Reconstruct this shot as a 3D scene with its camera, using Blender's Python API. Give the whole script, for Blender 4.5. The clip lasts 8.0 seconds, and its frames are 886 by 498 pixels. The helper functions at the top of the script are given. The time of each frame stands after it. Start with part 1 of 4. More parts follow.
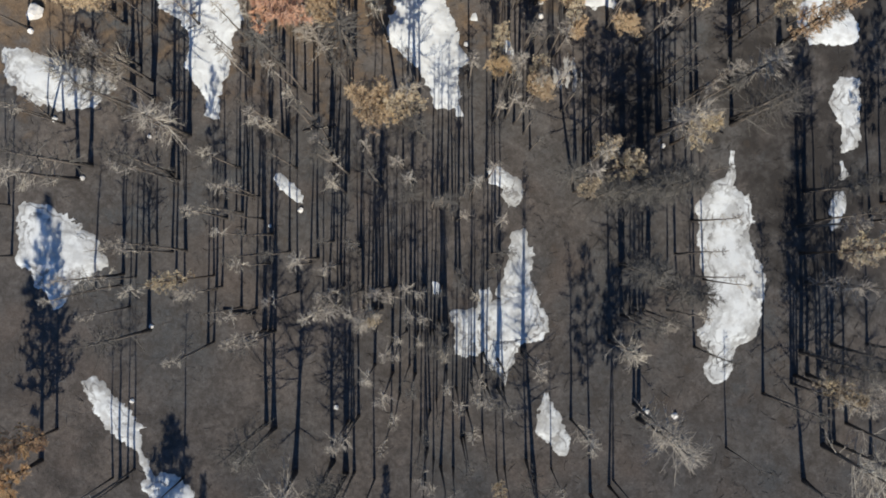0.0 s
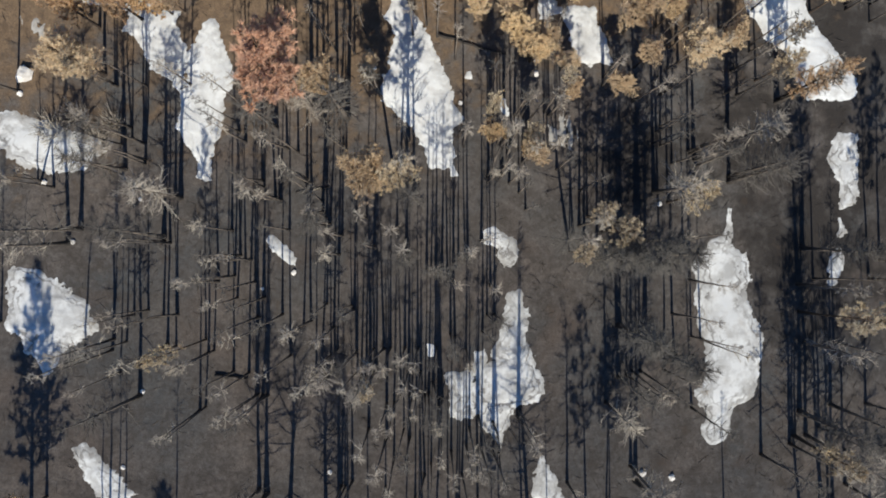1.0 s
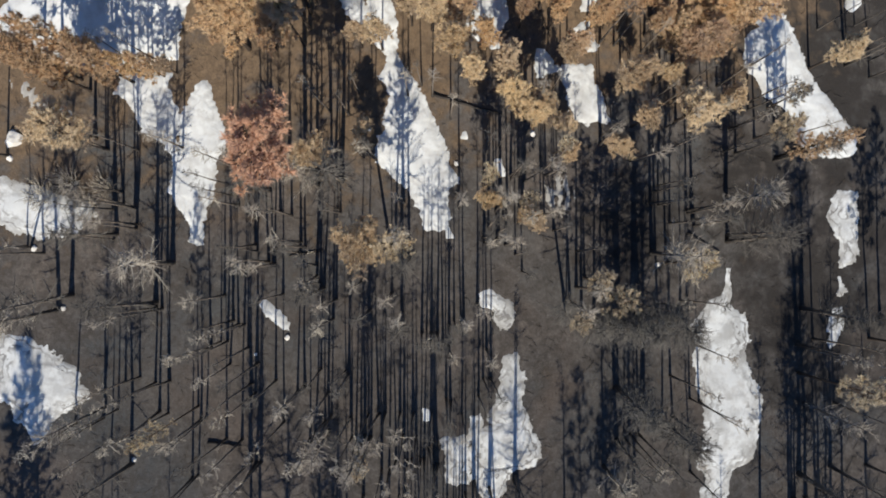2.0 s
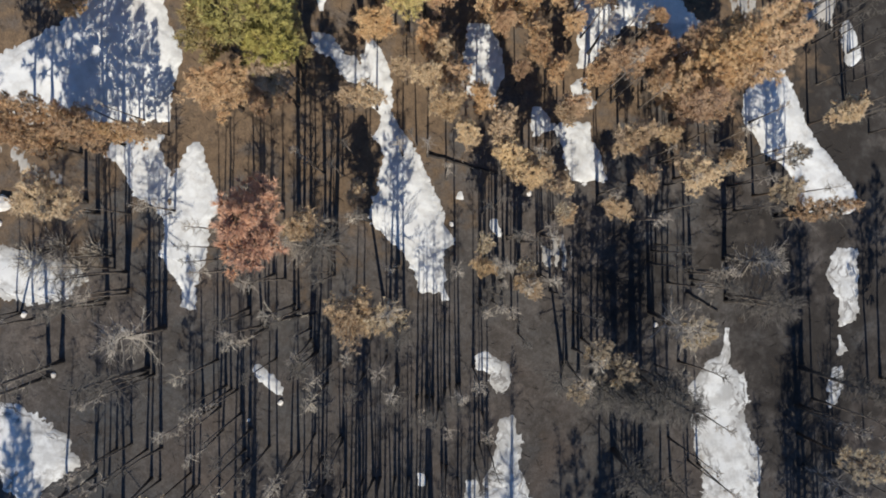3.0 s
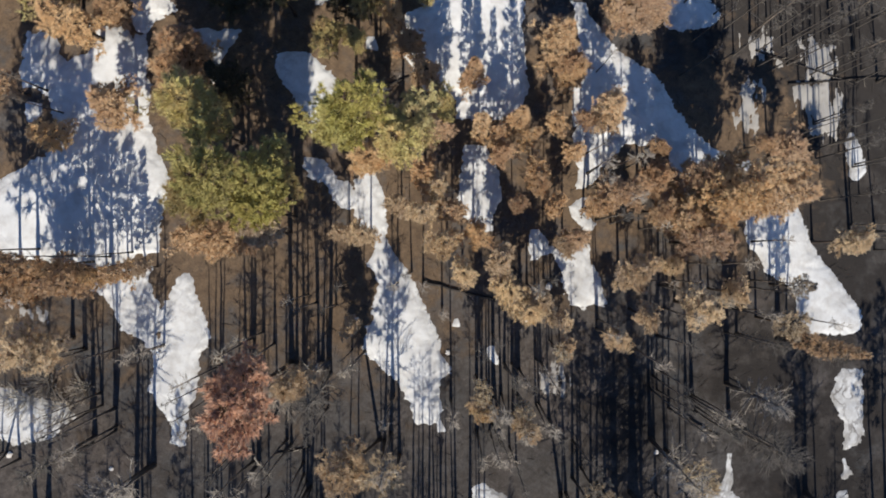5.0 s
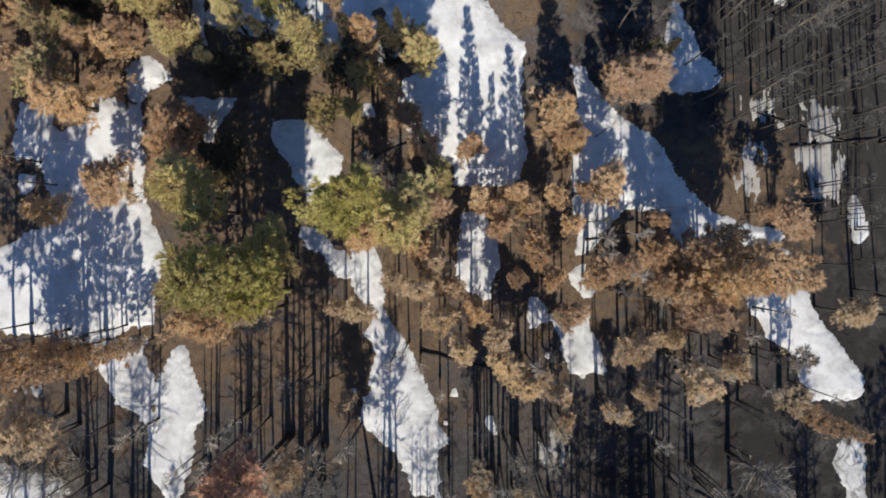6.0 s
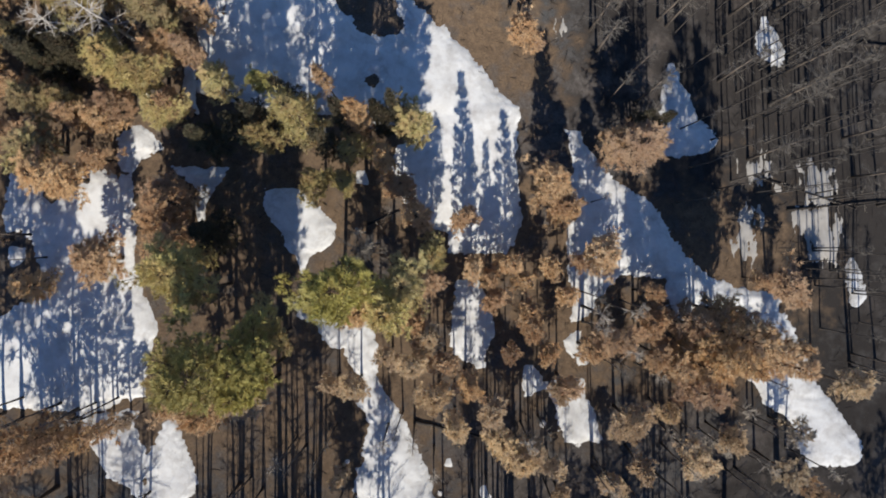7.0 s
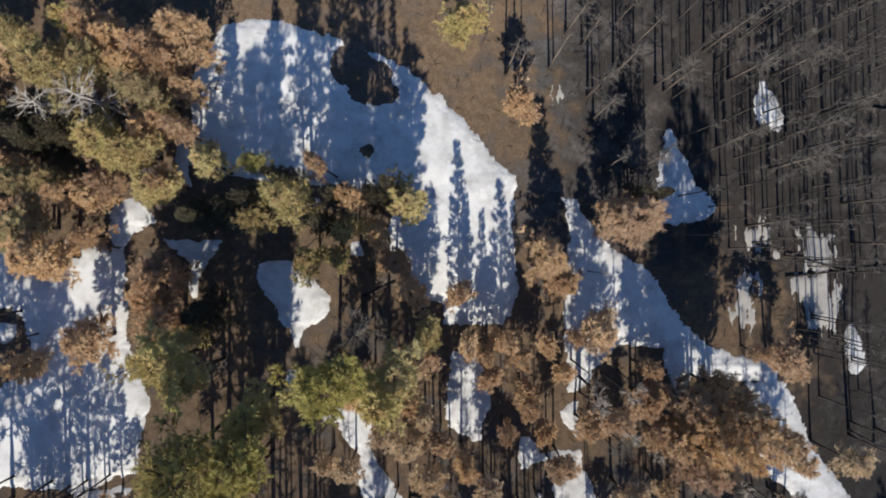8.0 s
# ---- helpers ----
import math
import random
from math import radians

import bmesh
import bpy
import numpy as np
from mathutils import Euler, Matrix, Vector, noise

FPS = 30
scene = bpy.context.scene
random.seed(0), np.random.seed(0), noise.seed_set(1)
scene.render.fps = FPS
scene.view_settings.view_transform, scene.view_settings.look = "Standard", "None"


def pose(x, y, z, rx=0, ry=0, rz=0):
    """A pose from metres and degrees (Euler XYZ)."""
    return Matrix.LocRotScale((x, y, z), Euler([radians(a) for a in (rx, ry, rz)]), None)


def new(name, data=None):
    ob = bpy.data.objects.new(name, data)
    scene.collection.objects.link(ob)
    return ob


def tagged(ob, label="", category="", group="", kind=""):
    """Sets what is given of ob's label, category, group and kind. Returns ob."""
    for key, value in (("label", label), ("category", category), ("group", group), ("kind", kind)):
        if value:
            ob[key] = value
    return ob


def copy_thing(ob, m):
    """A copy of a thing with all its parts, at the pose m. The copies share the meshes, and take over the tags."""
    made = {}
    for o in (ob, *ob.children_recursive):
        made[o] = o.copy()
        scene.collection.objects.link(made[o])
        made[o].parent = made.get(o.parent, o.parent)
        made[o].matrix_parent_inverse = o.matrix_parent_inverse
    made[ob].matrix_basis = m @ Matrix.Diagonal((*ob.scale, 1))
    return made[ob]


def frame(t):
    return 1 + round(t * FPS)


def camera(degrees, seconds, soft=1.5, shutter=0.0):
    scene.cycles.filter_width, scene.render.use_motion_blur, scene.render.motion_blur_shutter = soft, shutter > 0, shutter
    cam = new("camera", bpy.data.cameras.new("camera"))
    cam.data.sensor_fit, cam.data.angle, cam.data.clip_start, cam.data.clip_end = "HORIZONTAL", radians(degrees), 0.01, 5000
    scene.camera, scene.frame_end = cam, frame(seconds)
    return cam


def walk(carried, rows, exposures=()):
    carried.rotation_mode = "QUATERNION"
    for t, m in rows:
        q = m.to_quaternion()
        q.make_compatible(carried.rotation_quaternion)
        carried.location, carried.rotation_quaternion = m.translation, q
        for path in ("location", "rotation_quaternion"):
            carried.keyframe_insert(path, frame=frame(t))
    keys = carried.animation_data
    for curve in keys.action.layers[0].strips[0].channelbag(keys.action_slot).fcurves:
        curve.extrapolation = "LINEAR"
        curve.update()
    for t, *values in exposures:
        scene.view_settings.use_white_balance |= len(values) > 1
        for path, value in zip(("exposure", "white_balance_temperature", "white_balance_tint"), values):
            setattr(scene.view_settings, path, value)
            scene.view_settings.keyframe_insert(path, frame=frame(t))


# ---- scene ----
cam = camera(60.7, 8.0, soft=1.85)
METRES, EYE, TILT, LEAN, TURN = 45.71, 68.0, -90.0, 0.0, 0.0
ROWS = [
    (0.0, 0.0, 0.0, 0.0, -0.0, -0.0, 0.0),
    (0.5, 0.004, 0.0076, 0.0586, -0.04, 0.02, 0.04),
    (1.0, 0.0075, 0.0148, 0.1176, -0.12, 0.06, 0.07),
    (1.5, 0.0111, 0.0232, 0.1777, -0.16, 0.09, 0.1),
    (3.0, 0.0225, 0.0486, 0.355, -0.25, 0.14, 0.18),
    (3.5, 0.0271, 0.0572, 0.4136, -0.27, 0.11, 0.2),
    (4.0, 0.0296, 0.0648, 0.4738, -0.31, 0.06, 0.23),
    (4.5, 0.0296, 0.0729, 0.5362, -0.32, 0.02, 0.26),
    (6.0, 0.038, 0.0964, 0.7334, -0.18, -0.18, 0.34),
    (6.5, 0.044, 0.1017, 0.7955, -0.21, -0.16, 0.36),
    (7.0, 0.0499, 0.1082, 0.8582, -0.18, -0.1, 0.39),
    (7.5, 0.0537, 0.1153, 0.9236, -0.22, -0.1, 0.39),
    (8.0, 0.0577, 0.122, 0.9904, -0.24, -0.12, 0.41),
]
walk(cam, [(t, pose(0, 0, EYE, TILT, LEAN, TURN) @ pose(METRES * x, METRES * y, METRES * z, 90 + pitch, roll, yaw)) for t, x, y, z, yaw, pitch, roll in ROWS],
     exposures=[(0.0, 0.49, 6430, 8.5), (3.0, 0.50, 6550, 10), (6.0, 0.50, 6530, 12), (8.0, 0.50, 6480, 12)])

# ---- light: clear winter noon, sun in the south (-y) ----
SUN_UP = 38.0
world = bpy.data.worlds.new("sky")
scene.world = world
world.use_nodes = True
wn = world.node_tree.nodes
sky = wn.new("ShaderNodeTexSky")
sky.sky_type, sky.sun_disc = "NISHITA", False
sky.sun_elevation, sky.sun_rotation = radians(SUN_UP), radians(180)
sky.altitude, sky.air_density, sky.dust_density, sky.ozone_density = 2500, 1.0, 0.05, 4.0
wn["Background"].inputs["Strength"].default_value = 0.094
deep = wn.new("ShaderNodeHueSaturation")
deep.inputs["Saturation"].default_value = 1.08
world.node_tree.links.new(sky.outputs[0], deep.inputs["Color"])
world.node_tree.links.new(deep.outputs[0], wn["Background"].inputs["Color"])
sun = new("sun", bpy.data.lights.new("sun", "SUN"))
sun.data.energy, sun.data.angle, sun.data.color = 4.55, radians(0.5), (1.0, 0.92, 0.785)
sun.matrix_world = pose(0, -60, 60, 90 - SUN_UP, 0, 0)


# ---- materials ----
class Graph:
    """A node material with small helpers for its nodes."""

    def __init__(self, name, rough=0.9, spec=0.2, matt=0.5):
        self.mat = bpy.data.materials.new(name)
        self.mat.use_nodes = True
        self.t = self.mat.node_tree
        self.shader = self.t.nodes["Principled BSDF"]
        self.shader.inputs["Roughness"].default_value = rough
        self.shader.inputs["Specular IOR Level"].default_value = spec
        self.shader.inputs["Diffuse Roughness"].default_value = matt
        self.coord = self.t.nodes.new("ShaderNodeTexCoord")
        self.info = self.t.nodes.new("ShaderNodeObjectInfo")
        self.geo = self.t.nodes.new("ShaderNodeNewGeometry")

    def put(self, value, socket):
        if hasattr(value, "is_output"):
            self.t.links.new(value, socket)
        else:
            socket.default_value = value

    def noise(self, scale, detail=4.0, where="Object", rough=0.55, stretch=None):
        n = self.t.nodes.new("ShaderNodeTexNoise")
        n.inputs["Scale"].default_value, n.inputs["Detail"].default_value, n.inputs["Roughness"].default_value = scale, detail, rough
        src = self.coord.outputs[where]
        if stretch:
            m = self.t.nodes.new("ShaderNodeMapping")
            m.inputs["Scale"].default_value = stretch
            self.t.links.new(src, m.inputs["Vector"])
            src = m.outputs[0]
        self.t.links.new(src, n.inputs["Vector"])
        return n.outputs["Fac"]

    def ramp(self, fac, lo, hi, a=0.0, b=1.0):
        n = self.t.nodes.new("ShaderNodeMapRange")
        for key, v in (("Value", fac), ("From Min", lo), ("From Max", hi), ("To Min", a), ("To Max", b)):
            self.put(v, n.inputs[key])
        return n.outputs[0]

    def maths(self, op, a, b):
        n = self.t.nodes.new("ShaderNodeMath")
        n.operation = op
        self.put(a, n.inputs[0])
        self.put(b, n.inputs[1])
        return n.outputs[0]

    def mix(self, fac, a, b, blend="MIX"):
        n = self.t.nodes.new("ShaderNodeMix")
        n.data_type, n.blend_type = "RGBA", blend
        self.put(fac, n.inputs[0])
        for v, s in ((a, n.inputs[6]), (b, n.inputs[7])):
            self.put((*v, 1) if isinstance(v, tuple) else v, s)
        return n.outputs[2]

    def done(self, colour, bump=None, strength=0.3, distance=0.05):
        self.put((*colour, 1) if isinstance(colour, tuple) else colour, self.shader.inputs["Base Color"])
        if bump is not None:
            n = self.t.nodes.new("ShaderNodeBump")
            n.inputs["Strength"].default_value, n.inputs["Distance"].default_value = strength, distance
            self.put(bump, n.inputs["Height"])
            self.t.links.new(n.outputs[0], self.shader.inputs["Normal"])
        return self.mat


def ground_material():
    g = Graph("scorched_soil", 0.95, 0.1, 1.0)
    broad, mid, fine = g.noise(0.09, 5), g.noise(0.55, 6), g.noise(6, 6, rough=0.7)
    ash = g.mix(g.ramp(broad, 0.38, 0.62), (0.186, 0.160, 0.143), (0.103, 0.109, 0.114))
    ash = g.mix(g.ramp(mid, 0.42, 0.7), ash, (0.085, 0.076, 0.070))
    ash = g.mix(g.ramp(g.noise(0.2, 5, rough=0.6), 0.55, 0.72, 0.0, 0.8), ash, (0.165, 0.158, 0.152))
    ash = g.mix(g.ramp(g.noise(0.33, 6, rough=0.65), 0.5, 0.68, 0.0, 0.6), ash, (0.072, 0.067, 0.064))
    ash = g.mix(g.ramp(g.noise(2.2, 6, rough=0.7), 0.44, 0.62, 0.0, 0.55), ash, (0.066, 0.058, 0.054))
    ash = g.mix(g.ramp(g.noise(1.3, 6, rough=0.7), 0.54, 0.68, 0.0, 0.6), ash, (0.21, 0.195, 0.185))
    ash = g.mix(g.ramp(g.noise(0.13, 3), 0.56, 0.7, 0.0, 0.5), ash, (0.165, 0.130, 0.11))
    litter = g.t.nodes.new("ShaderNodeAttribute")
    litter.attribute_name = "litter"
    char = g.t.nodes.new("ShaderNodeAttribute")
    char.attribute_name = "char"
    black = g.maths("ADD", char.outputs["Fac"], g.ramp(mid, 0.3, 0.7, -0.3, 0.3))
    ash = g.mix(g.ramp(black, 0.25, 0.8, 0.0, 0.94), ash, (0.032, 0.030, 0.030))
    tan = g.mix(g.ramp(g.noise(1.6, 5), 0.35, 0.7), (0.25, 0.178, 0.115), (0.150, 0.106, 0.071))
    edge = g.maths("ADD", litter.outputs["Fac"], g.ramp(mid, 0.3, 0.7, -0.35, 0.35))
    base = g.mix(g.ramp(edge, 0.3, 0.75), ash, tan)
    base = g.mix(g.ramp(fine, 0.3, 0.7, 0.0, 0.6), base, (0.05, 0.044, 0.04))
    base = g.mix(g.ramp(g.noise(14, 3), 0.66, 0.74, 0.0, 0.5), base, (0.26, 0.22, 0.18))
    return g.done(base, g.maths("ADD", fine, mid), 0.6, 0.12)


def snow_material(name, soiled, stained):
    """Old snow. soiled: grit all over; stained: strength of the grey melt rings and dirty rims."""
    g = Graph(name, 0.6, 0.3)
    dirt = g.ramp(g.noise(0.8, 6, rough=0.65), 0.48, 0.75)
    colour = g.mix(g.maths("MULTIPLY", dirt, 0.75), (0.70, 0.72, 0.725), (0.46, 0.45, 0.43))
    thin = g.t.nodes.new("ShaderNodeAttribute")
    thin.attribute_name = "thin"
    thin = thin.outputs["Fac"]
    grey = g.ramp(g.noise(0.5, 6, rough=0.65), 0.46, 0.6)
    band = g.ramp(g.maths("ABSOLUTE", g.maths("SUBTRACT", g.maths("ADD", thin, g.ramp(g.noise(0.6, 4), 0.2, 0.8, -0.4, 0.4)), 0.55), 0.0), 0.0, 0.22, 1.0, 0.0)
    worn = g.maths("MULTIPLY", g.maths("MAXIMUM", grey, band), g.ramp(g.noise(0.17, 3), 0.36, 0.58, 0.45, 1.0))
    colour = g.mix(g.maths("MULTIPLY", worn, 0.55 * stained), colour, (0.215, 0.21, 0.20))
    wander = g.maths("ADD", thin, g.ramp(g.noise(0.75, 5, rough=0.6), 0.2, 0.8, -0.5, 0.5))
    rings = g.ramp(g.maths("SINE", g.maths("MULTIPLY", wander, 12.0), 0.0), 0.35, 0.9)
    inside = g.maths("MULTIPLY", g.ramp(thin, 0.05, 0.3), g.ramp(g.noise(0.3, 3), 0.4, 0.58))
    colour = g.mix(g.maths("MULTIPLY", g.maths("MULTIPLY", rings, inside), max(0.0, 1.3 * stained - 0.35)), colour, (0.17, 0.162, 0.155))
    colour = g.mix(g.ramp(g.noise(9, 4), 0.64, 0.8, 0, 0.25), colour, (0.30, 0.27, 0.23))
    rim = g.maths("MULTIPLY", thin, g.ramp(g.noise(0.55, 6, rough=0.7), 0.34, 0.58, 0.2, 1.0))
    colour = g.mix(g.ramp(rim, 0.5, 0.9, 0.0, 0.8 * stained), colour, (0.29, 0.282, 0.265))
    colour = g.mix(soiled, colour, (0.33, 0.315, 0.29))
    return g.done(colour, g.noise(1.1, 4), 0.2, 0.15)


def bark_material(name, dark, pale, low, high):
    """Charred near the foot, bleached wood higher up; low and high are heights in metres."""
    g = Graph(name, 0.85, 0.25)
    sep = g.t.nodes.new("ShaderNodeSeparateXYZ")
    g.t.links.new(g.coord.outputs["Object"], sep.inputs[0])
    up = g.maths("ADD", sep.outputs["Z"], g.ramp(g.noise(0.9, 4), 0.2, 0.8, -2.5, 2.5))
    grain = g.noise(7, 5, stretch=(4, 4, 0.5))
    base = g.mix(g.ramp(up, low, high), dark, pale)
    base = g.mix(g.ramp(grain, 0.35, 0.7, 0, 0.55), base, tuple(0.5 * c for c in dark))
    return g.done(base, grain, 0.5, 0.04)


def needle_material(name, a, b, c, through_light=0.25, vivid=0.85):
    """Needles: three tints, mixed by clump, by patch of the crown and by tree."""
    g = Graph(name, 0.75, 0.25)
    tint = g.mix(g.geo.outputs["Random Per Island"], a, b)
    tint = g.mix(g.ramp(g.noise(0.7, 3), 0.42, 0.66), tint, c)
    hsv = g.t.nodes.new("ShaderNodeHueSaturation")
    g.t.links.new(tint, hsv.inputs["Color"])
    g.put(g.ramp(g.info.outputs["Random"], 0, 1, 0.8, 1.15), hsv.inputs["Value"])
    g.put(g.ramp(g.info.outputs["Random"], 0, 1, 0.489, 0.505), hsv.inputs["Hue"])
    g.put(g.ramp(g.maths("FRACT", g.maths("MULTIPLY", g.info.outputs["Random"], 7.3), 0.0), 0, 1, vivid - 0.09, vivid + 0.09), hsv.inputs["Saturation"])
    mat = g.done(hsv.outputs[0])
    thin = g.t.nodes.new("ShaderNodeBsdfTranslucent")
    both = g.t.nodes.new("ShaderNodeMixShader")
    both.inputs[0].default_value = through_light
    g.t.links.new(g.mix(1.0, hsv.outputs[0], (1.0, 0.92, 0.82), "MULTIPLY"), thin.inputs["Color"])
    g.t.links.new(g.shader.outputs[0], both.inputs[1])
    g.t.links.new(thin.outputs[0], both.inputs[2])
    g.t.links.new(both.outputs[0], g.t.nodes["Material Output"].inputs["Surface"])
    return mat


M_GROUND = ground_material()
M_SNOW, M_SOILED_SNOW, M_THIN_SNOW = snow_material("old_snow", 0.0, 0.4), snow_material("soiled_snow", 0.08, 0.95), snow_material("thin_snow", 0.82, 0.8)
M_CHAR = bark_material("charred_bark", (0.04, 0.035, 0.032), (0.185, 0.155, 0.13), 0.5, 6.0)
M_GREY_BARK = bark_material("weathered_bark", (0.04, 0.036, 0.033), (0.085, 0.077, 0.07), -60.0, -50.0)
M_BARK = bark_material("pine_bark", (0.04, 0.03, 0.024), (0.13, 0.09, 0.06), 2.0, 7.0)
M_TWIG = needle_material("dead_twigs", (0.34, 0.30, 0.245), (0.48, 0.43, 0.35), (0.24, 0.21, 0.175), 0.0)
M_GREY_TWIG = needle_material("charred_twigs", (0.115, 0.106, 0.094), (0.155, 0.142, 0.124), (0.08, 0.074, 0.068), 0.0)
M_BROWN = needle_material("scorched_needles", (0.65, 0.50, 0.30), (0.70, 0.56, 0.355), (0.59, 0.435, 0.24), 0.3, 0.83)
M_RUST = needle_material("rust_needles", (0.60, 0.435, 0.255), (0.66, 0.495, 0.305), (0.54, 0.355, 0.19), 0.3, 0.93)
M_TAN = needle_material("tan_needles", (0.62, 0.52, 0.35), (0.70, 0.61, 0.44), (0.54, 0.43, 0.27), 0.3)
M_OLIVE = needle_material("fading_needles", (0.47, 0.425, 0.19), (0.535, 0.475, 0.235), (0.51, 0.39, 0.20), 0.3, 0.98)
M_GREEN = needle_material("green_needles", (0.42, 0.40, 0.14), (0.50, 0.465, 0.18), (0.42, 0.37, 0.145), 0.3, 1.03)
M_RED = needle_material("red_needles", (0.66, 0.425, 0.285), (0.73, 0.49, 0.34), (0.56, 0.34, 0.22), 0.3, 1.0)
# Near-black tint: some dark conifers, mostly gap shade put into the needle colour.
M_DARK_SHADE = needle_material("dark_shade_needles", (0.10, 0.09, 0.05), (0.14, 0.12, 0.07), (0.07, 0.065, 0.04), 0.2)
M_BLEACHED = needle_material("bleached_twigs", (0.5, 0.47, 0.42), (0.62, 0.58, 0.52), (0.4, 0.37, 0.33), 0.0)
M_STONE = needle_material("pale_stone", (0.62, 0.60, 0.57), (0.72, 0.70, 0.66), (0.5, 0.48, 0.45), 0.0)


# ---- mesh helpers ----
def mesh(name, verts, faces, material, smooth=True):
    me = bpy.data.meshes.new(name)
    me.from_pydata(verts, [], faces)
    me.materials.append(material)
    me.polygons.foreach_set("use_smooth", [smooth] * len(me.polygons))
    me.update()
    return me


def part(name, me, parent, label=""):
    ob = new(name, me)
    ob.parent = parent
    return tagged(ob, label)


def tube(vs, fs, pts, radii, sides):
    """A tapered round rod along pts, closed at its end; appended to vs and fs."""
    start, n = len(vs), len(pts)
    for i, p in enumerate(pts):
        ahead = (pts[min(i + 1, n - 1)] - pts[max(i - 1, 0)]).normalized()
        side = ahead.cross(Vector((0, 0, 1)) if abs(ahead.z) < 0.9 else Vector((1, 0, 0))).normalized()
        up = side.cross(ahead)
        for k in range(sides):
            a = 2 * math.pi * k / sides
            vs.append(p + (side * math.cos(a) + up * math.sin(a)) * radii[i])
    for i in range(n - 1):
        for k in range(sides):
            a, b = start + i * sides + k, start + i * sides + (k + 1) % sides
            fs.append((a, b, b + sides, a + sides))
    fs.append(tuple(start + (n - 1) * sides + k for k in range(sides)))


def base_height(x, y):
    x, y = max(-90, min(90, x)), max(-70, min(110, y))
    return 0.383 - 0.095 * x - 0.0396 * y - 0.00056 * x * y


def ground_height(x, y):
    """The hillside: falls gently to the east, with low swells."""
    return base_height(x, y) + 0.35 * noise.noise(Vector((x * 0.11, y * 0.11, 0))) + 0.12 * noise.noise(Vector((x * 0.33, y * 0.33, 4)))


# ---- ground: one sheet, finer where the camera passes, out to the horizon ----
LITTER = [(6, 58, 5), (9, 57, 5), (3, 62, 6), (-32, 50, 14), (-18, 42, 13), (-5, 47, 14), (6, 38, 9), (14, 34, 11), (26, 36, 10), (7, 67, 6), (-28, 64, 15), (-10, 70, 14), (-2, 30, 8), (-36, 27, 12), (-16, 31, 14), (-5, 25, 9), (0, 73, 10)]

CHAR = [(35, 50, 15), (40, 58, 14), (30, 58, 10), (32, 56, 20), (38, 44, 14), (26, 66, 14), (19, 60, 7), (42, 68, 16), (38, 34, 8), (18, 13, 5), (39, 12, 6), (36, 5, 10), (30, 16, 7), (33, 36, 15), (30, 48, 13), (38, 24, 10), (35, 30, 11), (43, 38, 12), (27, 46, 8)]


def build_ground():
    def axis(lo, hi, step, far):
        core = list(np.arange(lo, hi + 0.01, step))
        grow, d, below, above = step, 0.0, [], []
        while d < far:
            grow *= 1.35
            d += grow
            below.insert(0, lo - d)
            above.append(hi + d)
        return below + core + above

    xs, ys = axis(-56, 60, 0.6, 2500), axis(-36, 90, 0.6, 2500)
    verts = [(x, y, ground_height(x, y)) for y in ys for x in xs]
    w = len(xs)
    faces = [(j * w + i, j * w + i + 1, (j + 1) * w + i + 1, (j + 1) * w + i) for j in range(len(ys) - 1) for i in range(w - 1)]
    me = mesh("ground", verts, faces, M_GROUND)
    P = np.array(verts)
    for name, spots in (("litter", LITTER), ("char", CHAR)):
        amount = np.zeros(len(P))
        for x, y, r in spots:
            amount = np.maximum(amount, 1.0 - np.hypot(P[:, 0] - x, P[:, 1] - y) / r * 0.6)
        me.attributes.new(name, "FLOAT", "POINT").data.foreach_set("value", np.clip(amount, 0, 1).astype(np.float32))
    tagged(new("ground", me), "dark scorched forest soil with ash and brown needle litter", "ground", kind="structure")


build_ground()


# ---- snow patches ----
def pieces(faces):
    """The faces, sorted into sheets that hang together, the largest first."""
    root = {}

    def find(v):
        while root.setdefault(v, v) != v:
            root[v] = root[root[v]]
            v = root[v]
        return v

    for f in faces:
        for v in f[1:]:
            root[find(v)] = find(f[0])
    sheets = {}
    for f in faces:
        sheets.setdefault(find(f[0]), []).append(f)
    return sorted(sheets.values(), key=len, reverse=True)


